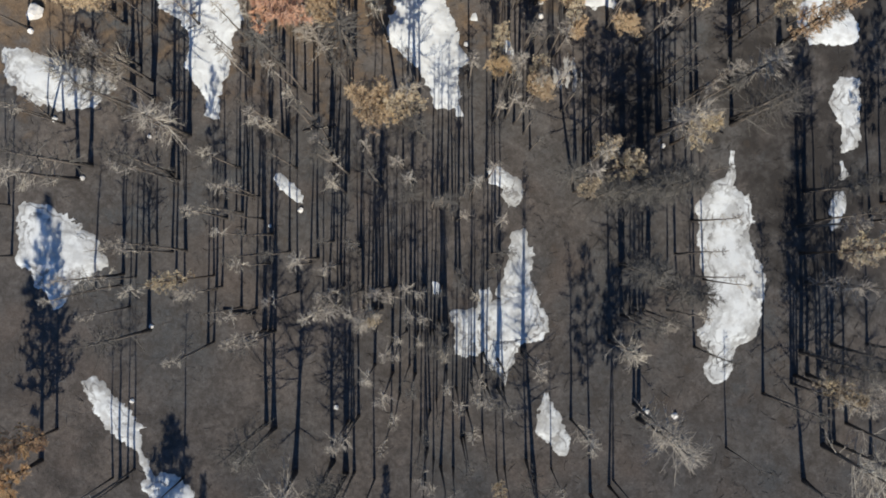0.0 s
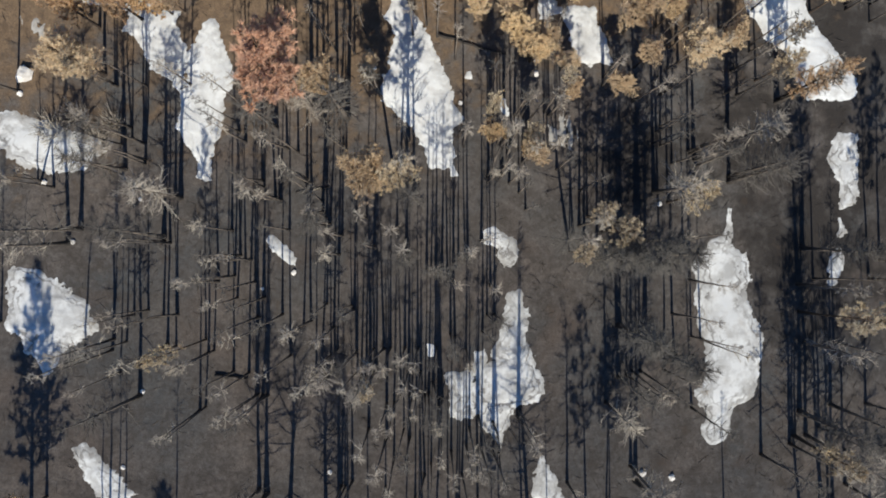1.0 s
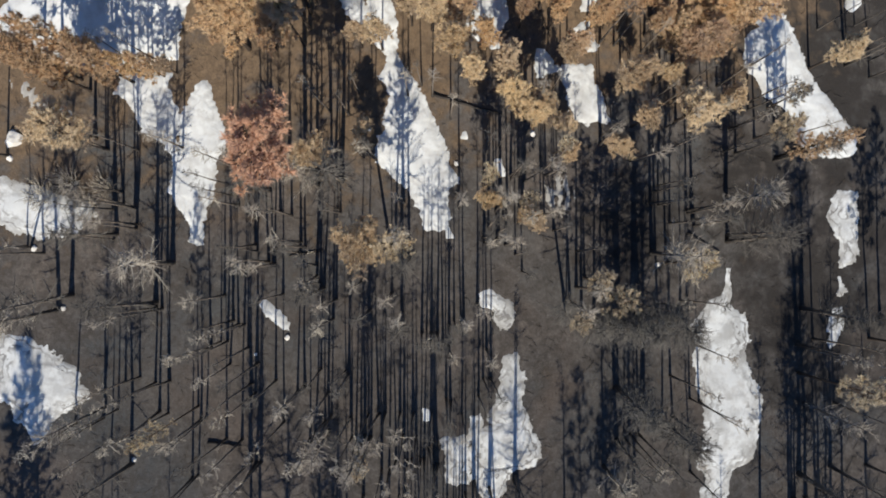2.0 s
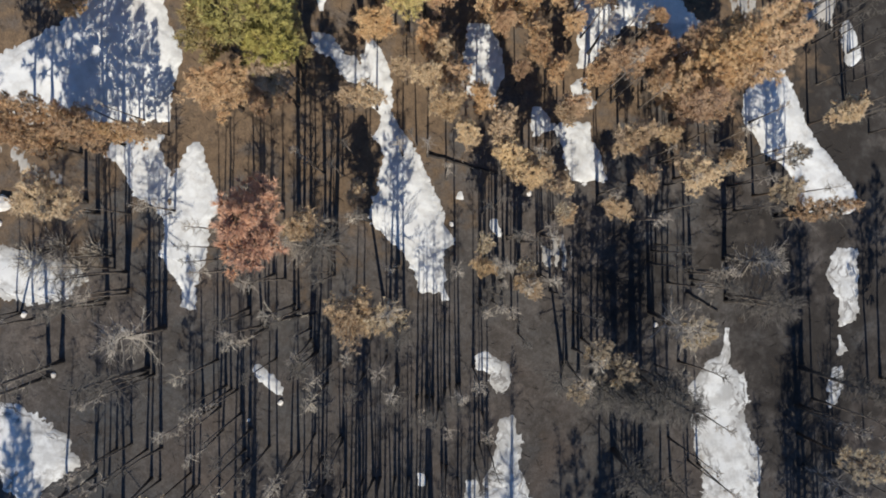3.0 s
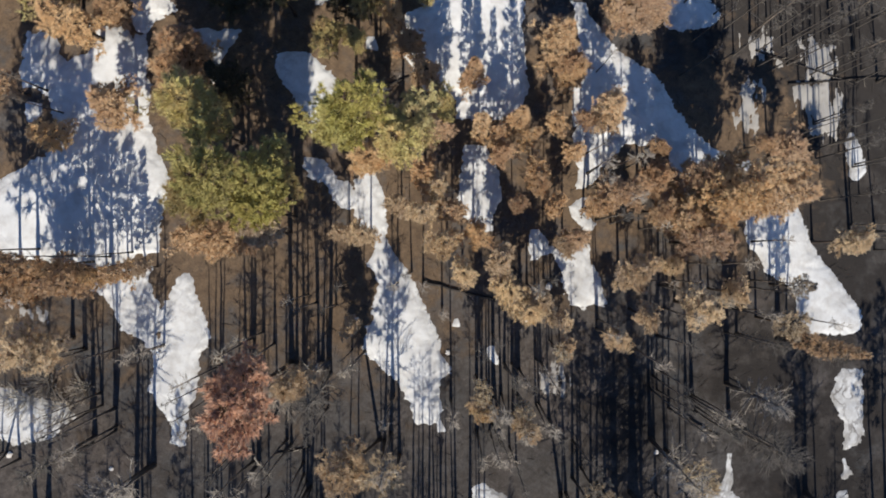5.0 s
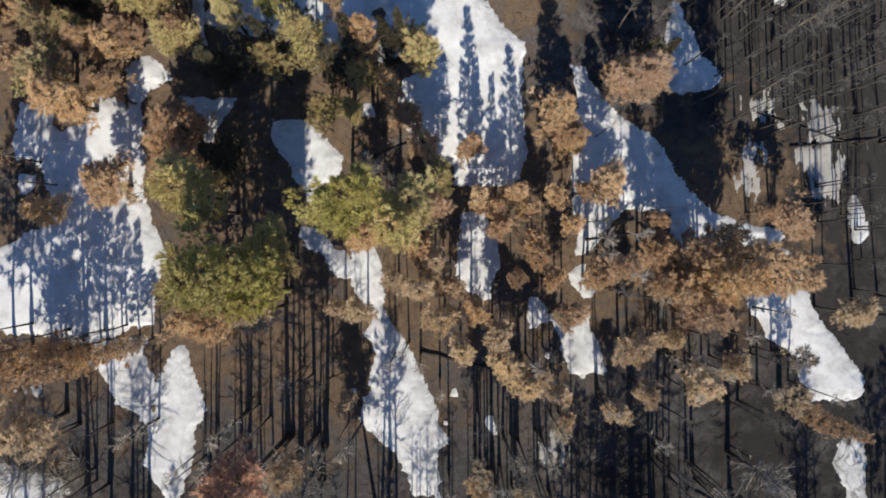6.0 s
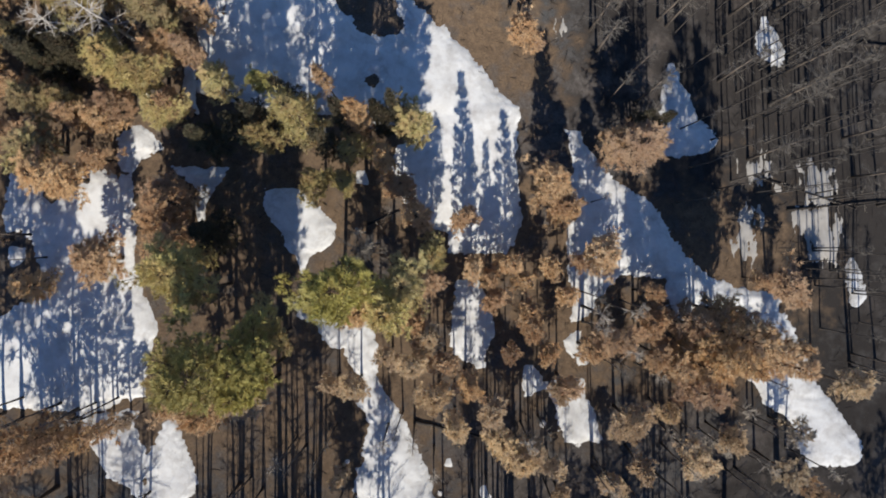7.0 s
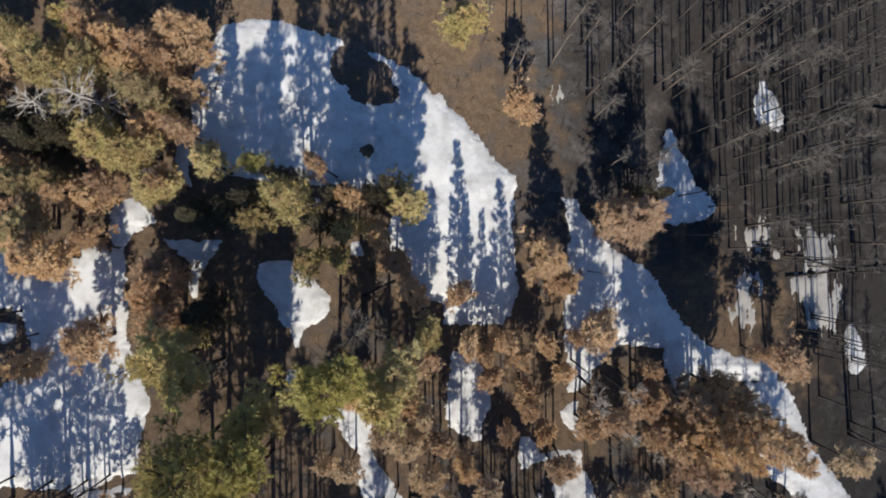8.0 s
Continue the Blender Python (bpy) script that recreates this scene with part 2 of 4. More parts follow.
def snow_patch(*bands, holes=(), state=""):
    """A melting drift of several bands, each a run of sections (y, west edge, east edge), with a ragged rim and bare holes.
    state: "" deep and white, "soiled" thin with grey dirt, "broken" worn to streaks."""
    step = 0.16
    deep, broken = {"": (0.3, 0.0), "soiled": (0.2, 0.12), "broken": (0.12, 1.15)}[state]
    every = np.array([row for band in bands for row in band])
    xs = np.arange(every[:, 1].min() - 0.8, every[:, 2].max() + 0.8, step)
    ys = np.arange(every[:, 0].min() - 0.8, every[:, 0].max() + 0.8, step)
    X, Y = np.meshgrid(xs, ys)
    D, half = np.full(X.shape, 9.0), np.full(X.shape, 0.3)
    for band in bands:
        B = np.array(sorted(band))
        west, east = np.interp(Y, B[:, 0], B[:, 1]), np.interp(Y, B[:, 0], B[:, 2])
        slope_w, slope_e = np.gradient(west, step, axis=0), np.gradient(east, step, axis=0)
        d = np.maximum((west - X) / np.sqrt(1 + slope_w ** 2), (X - east) / np.sqrt(1 + slope_e ** 2))
        d = np.maximum(d, np.maximum(B[0, 0] - 0.1 - Y, Y - B[-1, 0] - 0.1))
        half = np.where(d < D, (east - west) / 2, half)
        D = np.minimum(D, d)
    for x, y, r in holes:
        D = np.maximum(D, r - np.hypot(X - x, Y - y))
    ragged = np.clip(half * 0.45, 0.07, 0.34)
    depth = D.copy()
    verts, keep, high, thin = [], {}, np.zeros(D.shape), []
    for j in range(len(ys)):
        for i in range(len(xs)):
            d = D[j, i]
            if d < 1.2:
                p = Vector((xs[i], ys[j], 0))
                p += 0.3 * noise.noise_vector(p * 0.9)
                d += ragged[j, i] * (0.75 * noise.fractal(p * 0.9, 0.9, 2.1, 4) + 0.6 * noise.fractal(p * 2.6, 0.5, 2.2, 3))
                if broken:
                    d += broken * (0.2 + 1.2 * noise.fractal(Vector((p.x * 2.1, p.y * 0.35, 3)), 0.7, 2.1, 5))
                depth[j, i] = d
            high[j, i] = deep * (1 - math.exp(max(d, -6) / 0.8)) if d < 0 else max(-0.12, -0.4 * d)
            if d < 0:
                high[j, i] += 0.05 * noise.noise(Vector((xs[i] * 0.7, ys[j] * 0.7, 9))) * min(1, -d)
    faces = []

    def vert(j, i):
        if (j, i) not in keep:
            keep[j, i] = len(verts)
            verts.append((xs[i], ys[j], ground_height(xs[i], ys[j]) + high[j, i]))
            thin.append(max(0.0, min(1.0, 1 + depth[j, i] / 1.7)))
        return keep[j, i]

    for j in range(len(ys) - 1):
        for i in range(len(xs) - 1):
            if high[j:j + 2, i:i + 2].max() > 0:
                faces.append((vert(j, i), vert(j, i + 1), vert(j + 1, i + 1), vert(j + 1, i)))
    for k, piece in enumerate(pieces(faces)):
        used = sorted({v for f in piece for v in f})
        if k and len(piece) < 14:
            continue
        slot = {v: n for n, v in enumerate(used)}
        me = mesh("snow_patch", [verts[v] for v in used], [tuple(slot[v] for v in f) for f in piece], {"": M_SNOW, "soiled": M_SOILED_SNOW, "broken": M_THIN_SNOW}[state])
        me.attributes.new("thin", "FLOAT", "POINT").data.foreach_set("value", [thin[v] for v in used])
        size = {"soiled": "grey-stained", "broken": "thin streaky"}[state] if state else "large" if len(piece) > 3500 else "small" if len(piece) < 400 else "long"
        tagged(new("snow_patch", me), f"{size} melting patch of old white snow on scorched soil", "snow patch", "snow patches on the slope")


snow_patch([(4.0, -35.9, -35.5), (3.7, -36.1, -33.7), (3.2, -36.3, -32.5), (2.5, -36.4, -31.6), (2.0, -36.4, -30.9), (1.3, -36.3, -29.8), (0.5, -36.1, -29.4), (-0.2, -36.2, -29.2), (-0.7, -36.2, -28.7), (-1.2, -36.1, -28.5), (-1.6, -35.4, -28.9), (-2.1, -34.9, -29.7), (-2.6, -34.8, -30.8), (-3.1, -34.7, -31.3), (-3.6, -34.2, -31.6), (-4.3, -33.6, -32.0), (-5.0, -33.1, -32.3)], state="soiled")
snow_patch([(-10.9, -30.1, -29.5), (-11.3, -30.7, -28.8), (-12.0, -30.7, -28.4), (-12.5, -30.5, -28.1), (-13.2, -30.0, -27.2), (-13.9, -29.8, -26.7), (-14.7, -29.1, -26.2), (-15.3, -28.8, -25.4), (-15.6, -28.6, -25.8), (-16.1, -28.2, -25.8), (-16.6, -27.2, -25.8), (-17.1, -26.7, -25.8), (-17.6, -26.0, -25.6), (-18.1, -26.1, -25.3), (-18.6, -25.8, -25.1), (-19.3, -25.5, -24.8), (-19.8, -25.2, -23.9)], [(-19.3, -24.2, -22.9), (-19.8, -25.6, -22.3), (-20.3, -25.8, -21.8), (-21.0, -25.4, -21.3), (-21.7, -24.8, -21.3), (-22.5, -24.1, -21.5)], state="soiled")
snow_patch([(1.8, 6.9, 7.5), (1.5, 6.2, 7.6), (0.8, 5.8, 7.8), (0.1, 5.8, 8.1), (-0.7, 5.8, 8.2), (-1.5, 5.7, 8.1), (-2.2, 5.5, 7.9), (-2.7, 5.3, 8.0), (-3.3, 4.9, 8.3), (-3.8, 4.7, 8.5), (-4.3, 4.9, 8.7), (-5.0, 3.3, 8.9), (-5.5, 3.2, 9.1), (-6.8, 3.2, 9.6), (-7.5, 3.2, 9.7), (-8.1, 3.2, 9.1), (-8.5, 3.3, 7.2), (-9.1, 3.3, 6.8), (-9.8, 3.5, 6.4), (-10.6, 3.8, 6.1), (-11.1, 4.8, 5.9), (-11.7, 5.3, 5.7), (-12.1, 5.4, 5.6)], [(-5.4, 0.6, 3.3), (-6.3, 0.7, 3.3), (-7.0, 0.8, 3.3), (-8.0, 1.0, 3.3), (-8.8, 1.0, 3.2), (-9.4, 1.1, 3.2)], [(-3.6, 3.1, 4.3), (-4.5, 3.1, 4.5), (-5.3, 3.2, 4.4)], state="soiled")
snow_patch([(6.6, -14.7, -14.1), (6.0, -14.8, -13.4), (5.3, -14.3, -12.7), (4.5, -13.4, -12.2), (4.2, -13.1, -12.4)])
snow_patch([(7.3, 4.3, 5.2), (6.9, 4.0, 6.2), (6.4, 4.0, 6.9), (5.9, 4.2, 7.1), (5.4, 5.1, 7.3), (4.9, 5.2, 7.2), (4.4, 5.5, 6.9), (3.9, 5.9, 6.5)], state="soiled")
snow_patch([(-13.0, 9.0, 9.4), (-13.6, 8.8, 9.7), (-14.2, 8.6, 10.2), (-14.9, 8.4, 10.6), (-15.7, 8.2, 10.9), (-16.4, 8.1, 11.2), (-16.9, 8.8, 11.5), (-17.4, 9.5, 11.6), (-17.9, 9.7, 11.4), (-18.5, 10.3, 11.0)], state="soiled")
snow_patch([(9.1, 26.8, 27.4), (8.3, 26.7, 27.1), (8.0, 26.6, 27.3), (7.2, 26.5, 27.3), (6.6, 26.0, 27.3), (6.1, 25.1, 27.3), (5.6, 24.6, 27.4), (4.8, 23.9, 28.5), (4.0, 23.3, 28.9), (3.3, 23.4, 28.8), (2.4, 23.6, 28.9), (1.6, 23.5, 28.5), (0.1, 23.6, 28.8), (-0.7, 23.7, 29.2), (-1.5, 23.7, 29.6), (-2.3, 24.1, 29.9), (-3.1, 24.3, 30.0), (-4.6, 24.2, 29.6), (-6.2, 24.4, 29.4), (-7.0, 23.7, 29.5), (-7.5, 23.4, 29.3), (-8.1, 23.4, 28.8), (-8.7, 23.6, 27.8), (-9.2, 24.2, 27.0), (-9.8, 24.4, 26.8), (-10.6, 24.0, 26.8), (-11.2, 23.9, 26.6), (-11.8, 24.1, 26.4), (-12.3, 24.7, 25.6)], state="soiled")
snow_patch([(16.3, 37.8, 39.8), (14.9, 36.9, 39.9), (13.8, 36.7, 39.9), (12.7, 37.1, 39.9), (11.6, 37.8, 39.9), (10.3, 37.9, 39.8), (9.6, 37.6, 39.4), (9.2, 37.7, 38.4)], [(8.3, 37.6, 38.0), (7.5, 37.8, 38.4), (7.0, 37.7, 38.8), (6.5, 37.4, 38.3)], [(5.4, 37.2, 38.1), (4.9, 36.9, 38.1), (4.1, 36.5, 38.2), (3.3, 36.5, 38.1), (2.4, 36.4, 37.5), (1.8, 36.5, 36.9)], state="soiled")
snow_patch([(17.0, -37.5, -35.0), (16.2, -37.4, -33.1), (15.5, -37.4, -30.8), (14.8, -37.3, -28.7), (14.1, -37.0, -28.2), (13.4, -36.3, -28.9), (12.6, -35.6, -29.6), (12.2, -34.0, -30.3), (11.9, -33.3, -31.2)], state="soiled")
snow_patch([(25.1, -35.1, -34.3), (24.2, -34.7, -33.8), (23.5, -34.0, -31.8), (23.0, -33.4, -31.2), (22.6, -32.5, -30.5), (22.1, -31.6, -30.7)], state="broken")
snow_patch([(26.1, -26.3, -22.2), (25.0, -26.7, -22.6), (24.2, -26.9, -22.2), (23.5, -26.0, -22.1), (23.1, -25.6, -21.7), (22.4, -25.3, -21.7), (21.6, -25.0, -21.7), (20.9, -24.7, -21.7), (20.5, -23.8, -21.8), (20.0, -22.8, -21.7), (19.5, -22.8, -21.7)], [(25.4, -20.0, -19.4), (25.0, -20.4, -19.1), (24.3, -20.7, -18.9), (23.6, -21.0, -18.7), (22.8, -21.6, -18.5), (22.1, -21.7, -18.2), (21.4, -21.7, -17.9), (20.7, -21.7, -17.7), (20.0, -21.8, -17.7), (19.3, -22.4, -18.0), (18.6, -22.2, -18.4), (18.0, -22.2, -18.5), (17.4, -22.3, -18.5), (16.7, -22.5, -18.6), (15.9, -22.5, -18.7), (15.2, -22.1, -18.8), (14.5, -21.8, -19.2), (14.1, -21.4, -19.4), (13.4, -20.9, -19.6), (12.9, -20.7, -19.5), (12.4, -20.5, -19.4), (11.7, -20.7, -19.4), (11.4, -20.1, -19.4)])
snow_patch([(35.1, -9.9, -8.2), (34.4, -10.0, -7.8), (33.6, -9.6, -7.5), (33.2, -8.7, -6.5), (32.4, -7.9, -5.8), (31.7, -7.6, -5.3), (31.0, -7.0, -5.3)], [(34.7, -5.3, -4.8), (34.0, -5.5, -4.2), (33.2, -5.8, -3.8), (32.2, -5.7, -3.4), (31.2, -5.8, -3.1), (30.3, -5.7, -3.1), (29.5, -5.5, -3.1), (28.8, -4.8, -3.1), (28.1, -4.0, -2.9), (27.6, -4.0, -2.6), (27.1, -4.4, -2.3), (26.3, -4.7, -1.9), (25.8, -4.4, -1.5), (25.1, -4.1, -1.1), (24.4, -3.6, -0.7), (23.6, -3.9, -0.4), (22.9, -4.3, -0.1), (21.4, -4.3, 0.7), (20.7, -4.7, 1.0), (19.9, -5.0, 1.3), (19.2, -5.2, 1.5), (18.5, -4.8, 1.7), (18.0, -4.2, 1.8), (17.2, -3.4, 2.4), (16.8, -2.9, 2.3), (16.3, -2.3, 1.5), (15.5, -1.8, 1.4), (14.8, -1.4, 1.4), (13.6, -1.0, 1.4), (12.7, -0.8, 1.3)], [(12.8, 1.1, 1.5), (12.0, 1.2, 1.9)])
snow_patch([(27.7, 11.0, 14.5), (27.0, 11.4, 14.7), (26.0, 11.7, 15.0), (25.2, 12.0, 15.3), (24.5, 12.1, 15.6), (23.7, 12.4, 15.8), (23.0, 12.7, 16.1), (22.5, 12.9, 16.2), (22.3, 13.9, 15.4)], [(29.0, 9.4, 10.2), (28.2, 9.2, 10.9), (27.2, 9.2, 11.4), (26.6, 9.4, 10.1)], [(31.8, 13.5, 14.5), (31.1, 12.9, 14.3), (30.3, 13.1, 14.8), (29.5, 13.7, 15.2), (29.0, 14.2, 15.0)])
snow_patch([(17.3, 11.2, 11.9), (16.7, 10.1, 12.3), (15.9, 9.7, 12.6), (15.3, 9.9, 12.6), (14.8, 10.2, 12.2)], state="broken")
snow_patch([(18.9, 5.5, 6.1), (18.4, 5.3, 6.2), (17.9, 5.7, 6.5), (17.5, 6.1, 6.5)])
snow_patch([(58.4, -2.4, 2.7), (57.2, -1.9, 3.7), (56.4, -1.9, 4.4), (55.5, -0.0, 5.4), (54.5, 0.2, 6.0), (53.5, 0.7, 6.5), (52.6, 1.4, 7.3), (51.8, 1.7, 8.8), (51.4, 1.8, 9.3), (50.6, 1.9, 9.3), (49.6, 1.7, 9.1), (48.6, -0.0, 9.0), (47.9, -1.3, 9.0), (47.1, -1.7, 9.0), (46.1, -1.8, 9.0), (45.2, -1.7, 9.1), (44.2, -1.4, 9.1), (43.2, -0.9, 9.1), (42.2, -0.3, 9.2), (41.3, 0.2, 9.2), (40.5, 2.8, 9.1), (39.8, 3.1, 8.7), (38.8, 2.8, 7.9)], [(64.2, -13.8, -10.2), (63.6, -15.2, -7.9), (62.6, -15.8, -5.1), (61.9, -16.3, -3.6), (61.2, -16.7, -1.3), (60.5, -17.2, 0.1), (59.6, -17.4, 1.1), (58.6, -17.6, 2.1), (57.7, -17.7, 3.0), (56.8, -17.6, 4.2), (55.8, -17.6, 5.2), (54.9, -17.6, 5.9), (53.9, -17.4, 6.6), (53.0, -17.6, 7.4), (52.0, -17.8, 8.3), (51.1, -13.4, 9.2), (50.4, -6.0, 9.0), (49.6, -4.2, 9.0)], holes=[(-4.7, 60.7, 1.8), (-3.2, 59.3, 2.0), (-1.8, 58.4, 1.0), (-3.4, 53.5, 0.6)])
snow_patch([(36.4, 3.7, 5.5), (34.9, 3.4, 6.4), (34.0, 3.3, 6.7), (33.0, 3.2, 6.7), (32.0, 3.1, 6.9), (31.1, 3.1, 6.6), (30.4, 3.1, 6.1), (29.6, 4.4, 5.9), (29.1, 5.2, 6.1)])
snow_patch([(49.3, 13.3, 14.6), (48.5, 13.6, 14.9), (47.8, 13.6, 15.3), (47.0, 13.7, 16.1), (46.0, 13.8, 16.9), (45.0, 13.8, 17.9), (44.0, 13.7, 19.4), (43.3, 13.5, 20.8), (42.3, 13.4, 21.5), (41.3, 13.3, 22.2), (40.3, 13.3, 22.8), (39.3, 13.3, 23.5), (38.3, 13.3, 24.2), (37.5, 13.4, 25.0), (36.8, 17.7, 26.0), (36.3, 22.3, 26.8), (35.5, 22.0, 28.6), (34.7, 22.3, 32.6), (34.0, 22.5, 32.8), (33.3, 29.6, 32.5)], [(37.3, 13.4, 18.7), (36.3, 13.4, 17.7), (35.6, 13.6, 16.9), (34.6, 13.6, 15.9), (33.6, 13.6, 15.6), (32.8, 13.6, 14.6)], [(34.3, 22.5, 24.4), (33.0, 22.8, 24.2), (32.0, 23.3, 23.9)], [(33.1, 29.5, 33.2), (32.6, 29.7, 33.5), (31.4, 31.3, 34.0), (30.1, 32.5, 34.6), (28.8, 33.3, 35.0), (27.6, 34.0, 35.5), (26.3, 34.8, 36.1), (25.1, 35.3, 37.1)], [(33.0, 31.6, 33.5), (32.2, 31.2, 33.5), (31.4, 29.9, 33.7), (30.6, 29.2, 33.9), (29.8, 29.1, 34.2), (29.0, 28.9, 34.6), (28.2, 29.0, 35.0), (27.4, 29.3, 35.5), (26.7, 30.3, 36.0), (25.9, 30.3, 36.5), (25.4, 30.6, 37.2), (24.6, 31.6, 37.8), (23.8, 33.0, 38.2), (23.0, 33.5, 38.7), (22.2, 33.7, 39.4), (21.4, 34.0, 39.9), (20.9, 34.1, 40.0), (20.3, 34.5, 39.9), (19.6, 35.0, 39.2)])
snow_patch([(55.5, 22.8, 23.3), (54.7, 22.5, 23.7), (53.9, 22.4, 23.8), (53.2, 22.1, 24.3), (52.4, 22.0, 24.9), (51.7, 21.9, 25.1), (50.9, 21.8, 25.2), (50.2, 21.7, 25.9), (49.6, 21.7, 26.7), (48.9, 21.8, 27.2), (48.3, 22.4, 27.0), (47.7, 21.9, 26.6), (47.2, 22.4, 24.2)])
snow_patch([(44.1, -12.4, -9.5), (43.4, -12.4, -8.6), (42.6, -12.3, -7.7), (41.9, -12.0, -7.1), (41.2, -11.5, -6.5), (40.5, -11.1, -6.5), (39.8, -10.7, -6.8), (39.1, -10.4, -7.4), (38.6, -9.8, -8.6), (37.9, -9.5, -8.9), (37.2, -9.4, -9.0)])
snow_patch([(45.9, -19.7, -15.0), (45.4, -19.3, -15.4), (45.0, -18.7, -15.7), (44.4, -18.0, -16.2), (43.8, -17.5, -16.6), (43.1, -17.8, -16.9), (42.4, -17.8, -17.1), (41.4, -17.5, -17.1)])
snow_patch([(49.4, -22.9, -22.0), (48.9, -23.4, -21.4), (48.2, -23.9, -20.9), (47.5, -24.1, -20.5), (46.8, -24.2, -21.8), (46.1, -23.9, -22.5), (45.6, -23.6, -22.7)])
snow_patch([(45.8, -27.1, -24.4), (44.9, -26.6, -23.8), (43.7, -27.5, -23.1), (43.0, -28.8, -22.9), (42.1, -30.9, -22.7), (41.2, -31.8, -22.4), (40.5, -30.9, -22.4), (39.6, -30.0, -22.6), (38.7, -30.3, -22.7), (38.0, -29.6, -22.6), (37.0, -30.0, -22.1), (36.1, -29.8, -22.0), (35.2, -30.9, -21.8), (34.3, -32.2, -21.1), (33.4, -33.9, -20.9), (32.5, -35.1, -20.8), (31.6, -35.9, -21.1), (30.7, -36.4, -21.5), (29.8, -36.4, -21.6), (28.9, -35.9, -21.8), (28.0, -35.1, -21.8), (27.3, -33.8, -22.1), (26.8, -32.5, -24.1), (26.2, -27.0, -24.6)], [(45.3, -32.2, -30.7), (44.4, -32.3, -29.6), (43.4, -32.4, -29.4), (42.5, -32.6, -28.8), (41.6, -32.6, -28.8), (40.8, -32.4, -28.8)])
snow_patch([(39.4, -32.0, -30.9), (38.7, -32.3, -30.9), (38.1, -32.0, -31.3)])
snow_patch([(45.3, -23.8, -22.9), (44.2, -24.0, -22.7), (43.0, -23.9, -22.7)])
snow_patch([(47.4, 31.0, 31.9), (46.6, 29.6, 32.2), (45.9, 29.5, 32.3), (45.1, 29.9, 32.5), (44.5, 30.1, 33.0)], [(42.7, 29.8, 31.0), (41.9, 28.5, 31.1), (41.1, 28.2, 31.2), (40.1, 28.2, 31.0), (39.1, 28.3, 30.7), (38.4, 28.6, 30.5), (37.6, 29.1, 30.0), (37.1, 29.4, 29.9)], state="broken")
snow_patch([(46.6, 34.6, 36.1), (46.1, 34.6, 38.8), (45.5, 35.0, 38.3), (44.6, 35.2, 38.3), (43.5, 35.3, 38.1), (42.8, 35.4, 38.0), (42.3, 33.5, 38.1), (41.5, 33.6, 38.5), (40.5, 34.2, 38.7), (39.5, 35.0, 38.7), (38.5, 35.0, 38.7), (37.5, 35.2, 38.4)], state="broken")
snow_patch([(38.0, 39.4, 39.9), (37.4, 39.1, 40.3), (36.7, 39.0, 40.7), (35.9, 39.1, 41.0), (34.9, 39.1, 41.1), (34.1, 39.4, 41.0), (33.6, 39.6, 40.2)], state="soiled")
snow_patch([(60.1, 31.7, 32.3), (59.2, 31.6, 33.0), (58.4, 31.2, 33.5), (57.6, 31.0, 33.8), (56.9, 31.3, 34.0), (56.2, 31.7, 34.0), (55.7, 32.6, 33.6)], state="soiled")
snow_patch([(59.1, 12.8, 13.8), (58.5, 12.6, 14.0), (58.1, 12.9, 13.9)], state="broken")
snow_patch([(55.2, -18.6, -17.6), (53.8, -18.8, -17.8), (51.9, -18.9, -17.8), (50.5, -18.6, -17.6)])
snow_patch([(-3.0, -0.9, -0.3), (-3.9, -0.9, -0.2)])
snow_patch([(21.4, 2.6, 3.0), (20.9, 2.5, 3.1)])
snow_patch([(49.3, -8.0, -7.3), (48.9, -9.2, -7.3), (48.4, -9.1, -8.3)])
snow_patch([(45.7, -4.8, -4.1), (44.8, -4.8, -3.9)])


# ---- trees ----
def trunk_mesh(rng, height, radius, material, bend=0.25, sides=8):
    vs, fs, n = [], [], 9
    drift = Vector((rng.uniform(-1, 1), rng.uniform(-1, 1), 0)) * bend
    pts, radii = [], []
    for i in range(n + 1):
        u = i / n
        pts.append(Vector((drift.x * math.sin(2.2 * u) + rng.uniform(-1, 1) * 0.05 * u, drift.y * math.sin(2.6 * u) + rng.uniform(-1, 1) * 0.05 * u, u * height - 0.3 * (i == 0))))
        radii.append(radius * (1.45 if i == 0 else 1 - 0.86 * u))
    tube(vs, fs, pts, radii, sides)
    return mesh("trunk", vs, fs, material), pts


def along(pts, z):
    """The trunk's middle at height z."""
    for a, b in zip(pts, pts[1:]):
        if b.z >= z:
            return a.lerp(b, (z - a.z) / (b.z - a.z))
    return pts[-1]


def limb_mesh(vs, fs, rng, root, out, length, twigs):
    """One bare limb, bowed, with side twigs; appended to vs and fs."""
    bow = Vector((rng.uniform(-0.3, 0.3), rng.uniform(-0.3, 0.3), rng.uniform(-0.1, 0.4)))
    line = [root + out * (length * s) + bow * (length * s * s) for s in (0, 0.35, 0.7, 1)]
    thick = 0.02 + 0.014 * length
    tube(vs, fs, line, [thick, thick * 0.75, thick * 0.5, thick * 0.25], 3)
    for k in range(twigs):
        s = rng.uniform(0.25, 1)
        foot = root + out * (length * s) + bow * (length * s * s)
        way = (out + Vector((rng.uniform(-1, 1), rng.uniform(-1, 1), rng.uniform(-0.3, 0.8)))).normalized()
        reach = rng.uniform(0.2, 0.5) * (0.5 + 0.4 * length)
        tube(vs, fs, [foot, foot + way * reach + Vector((0, 0, 0.05))], [0.012, 0.005], 3)


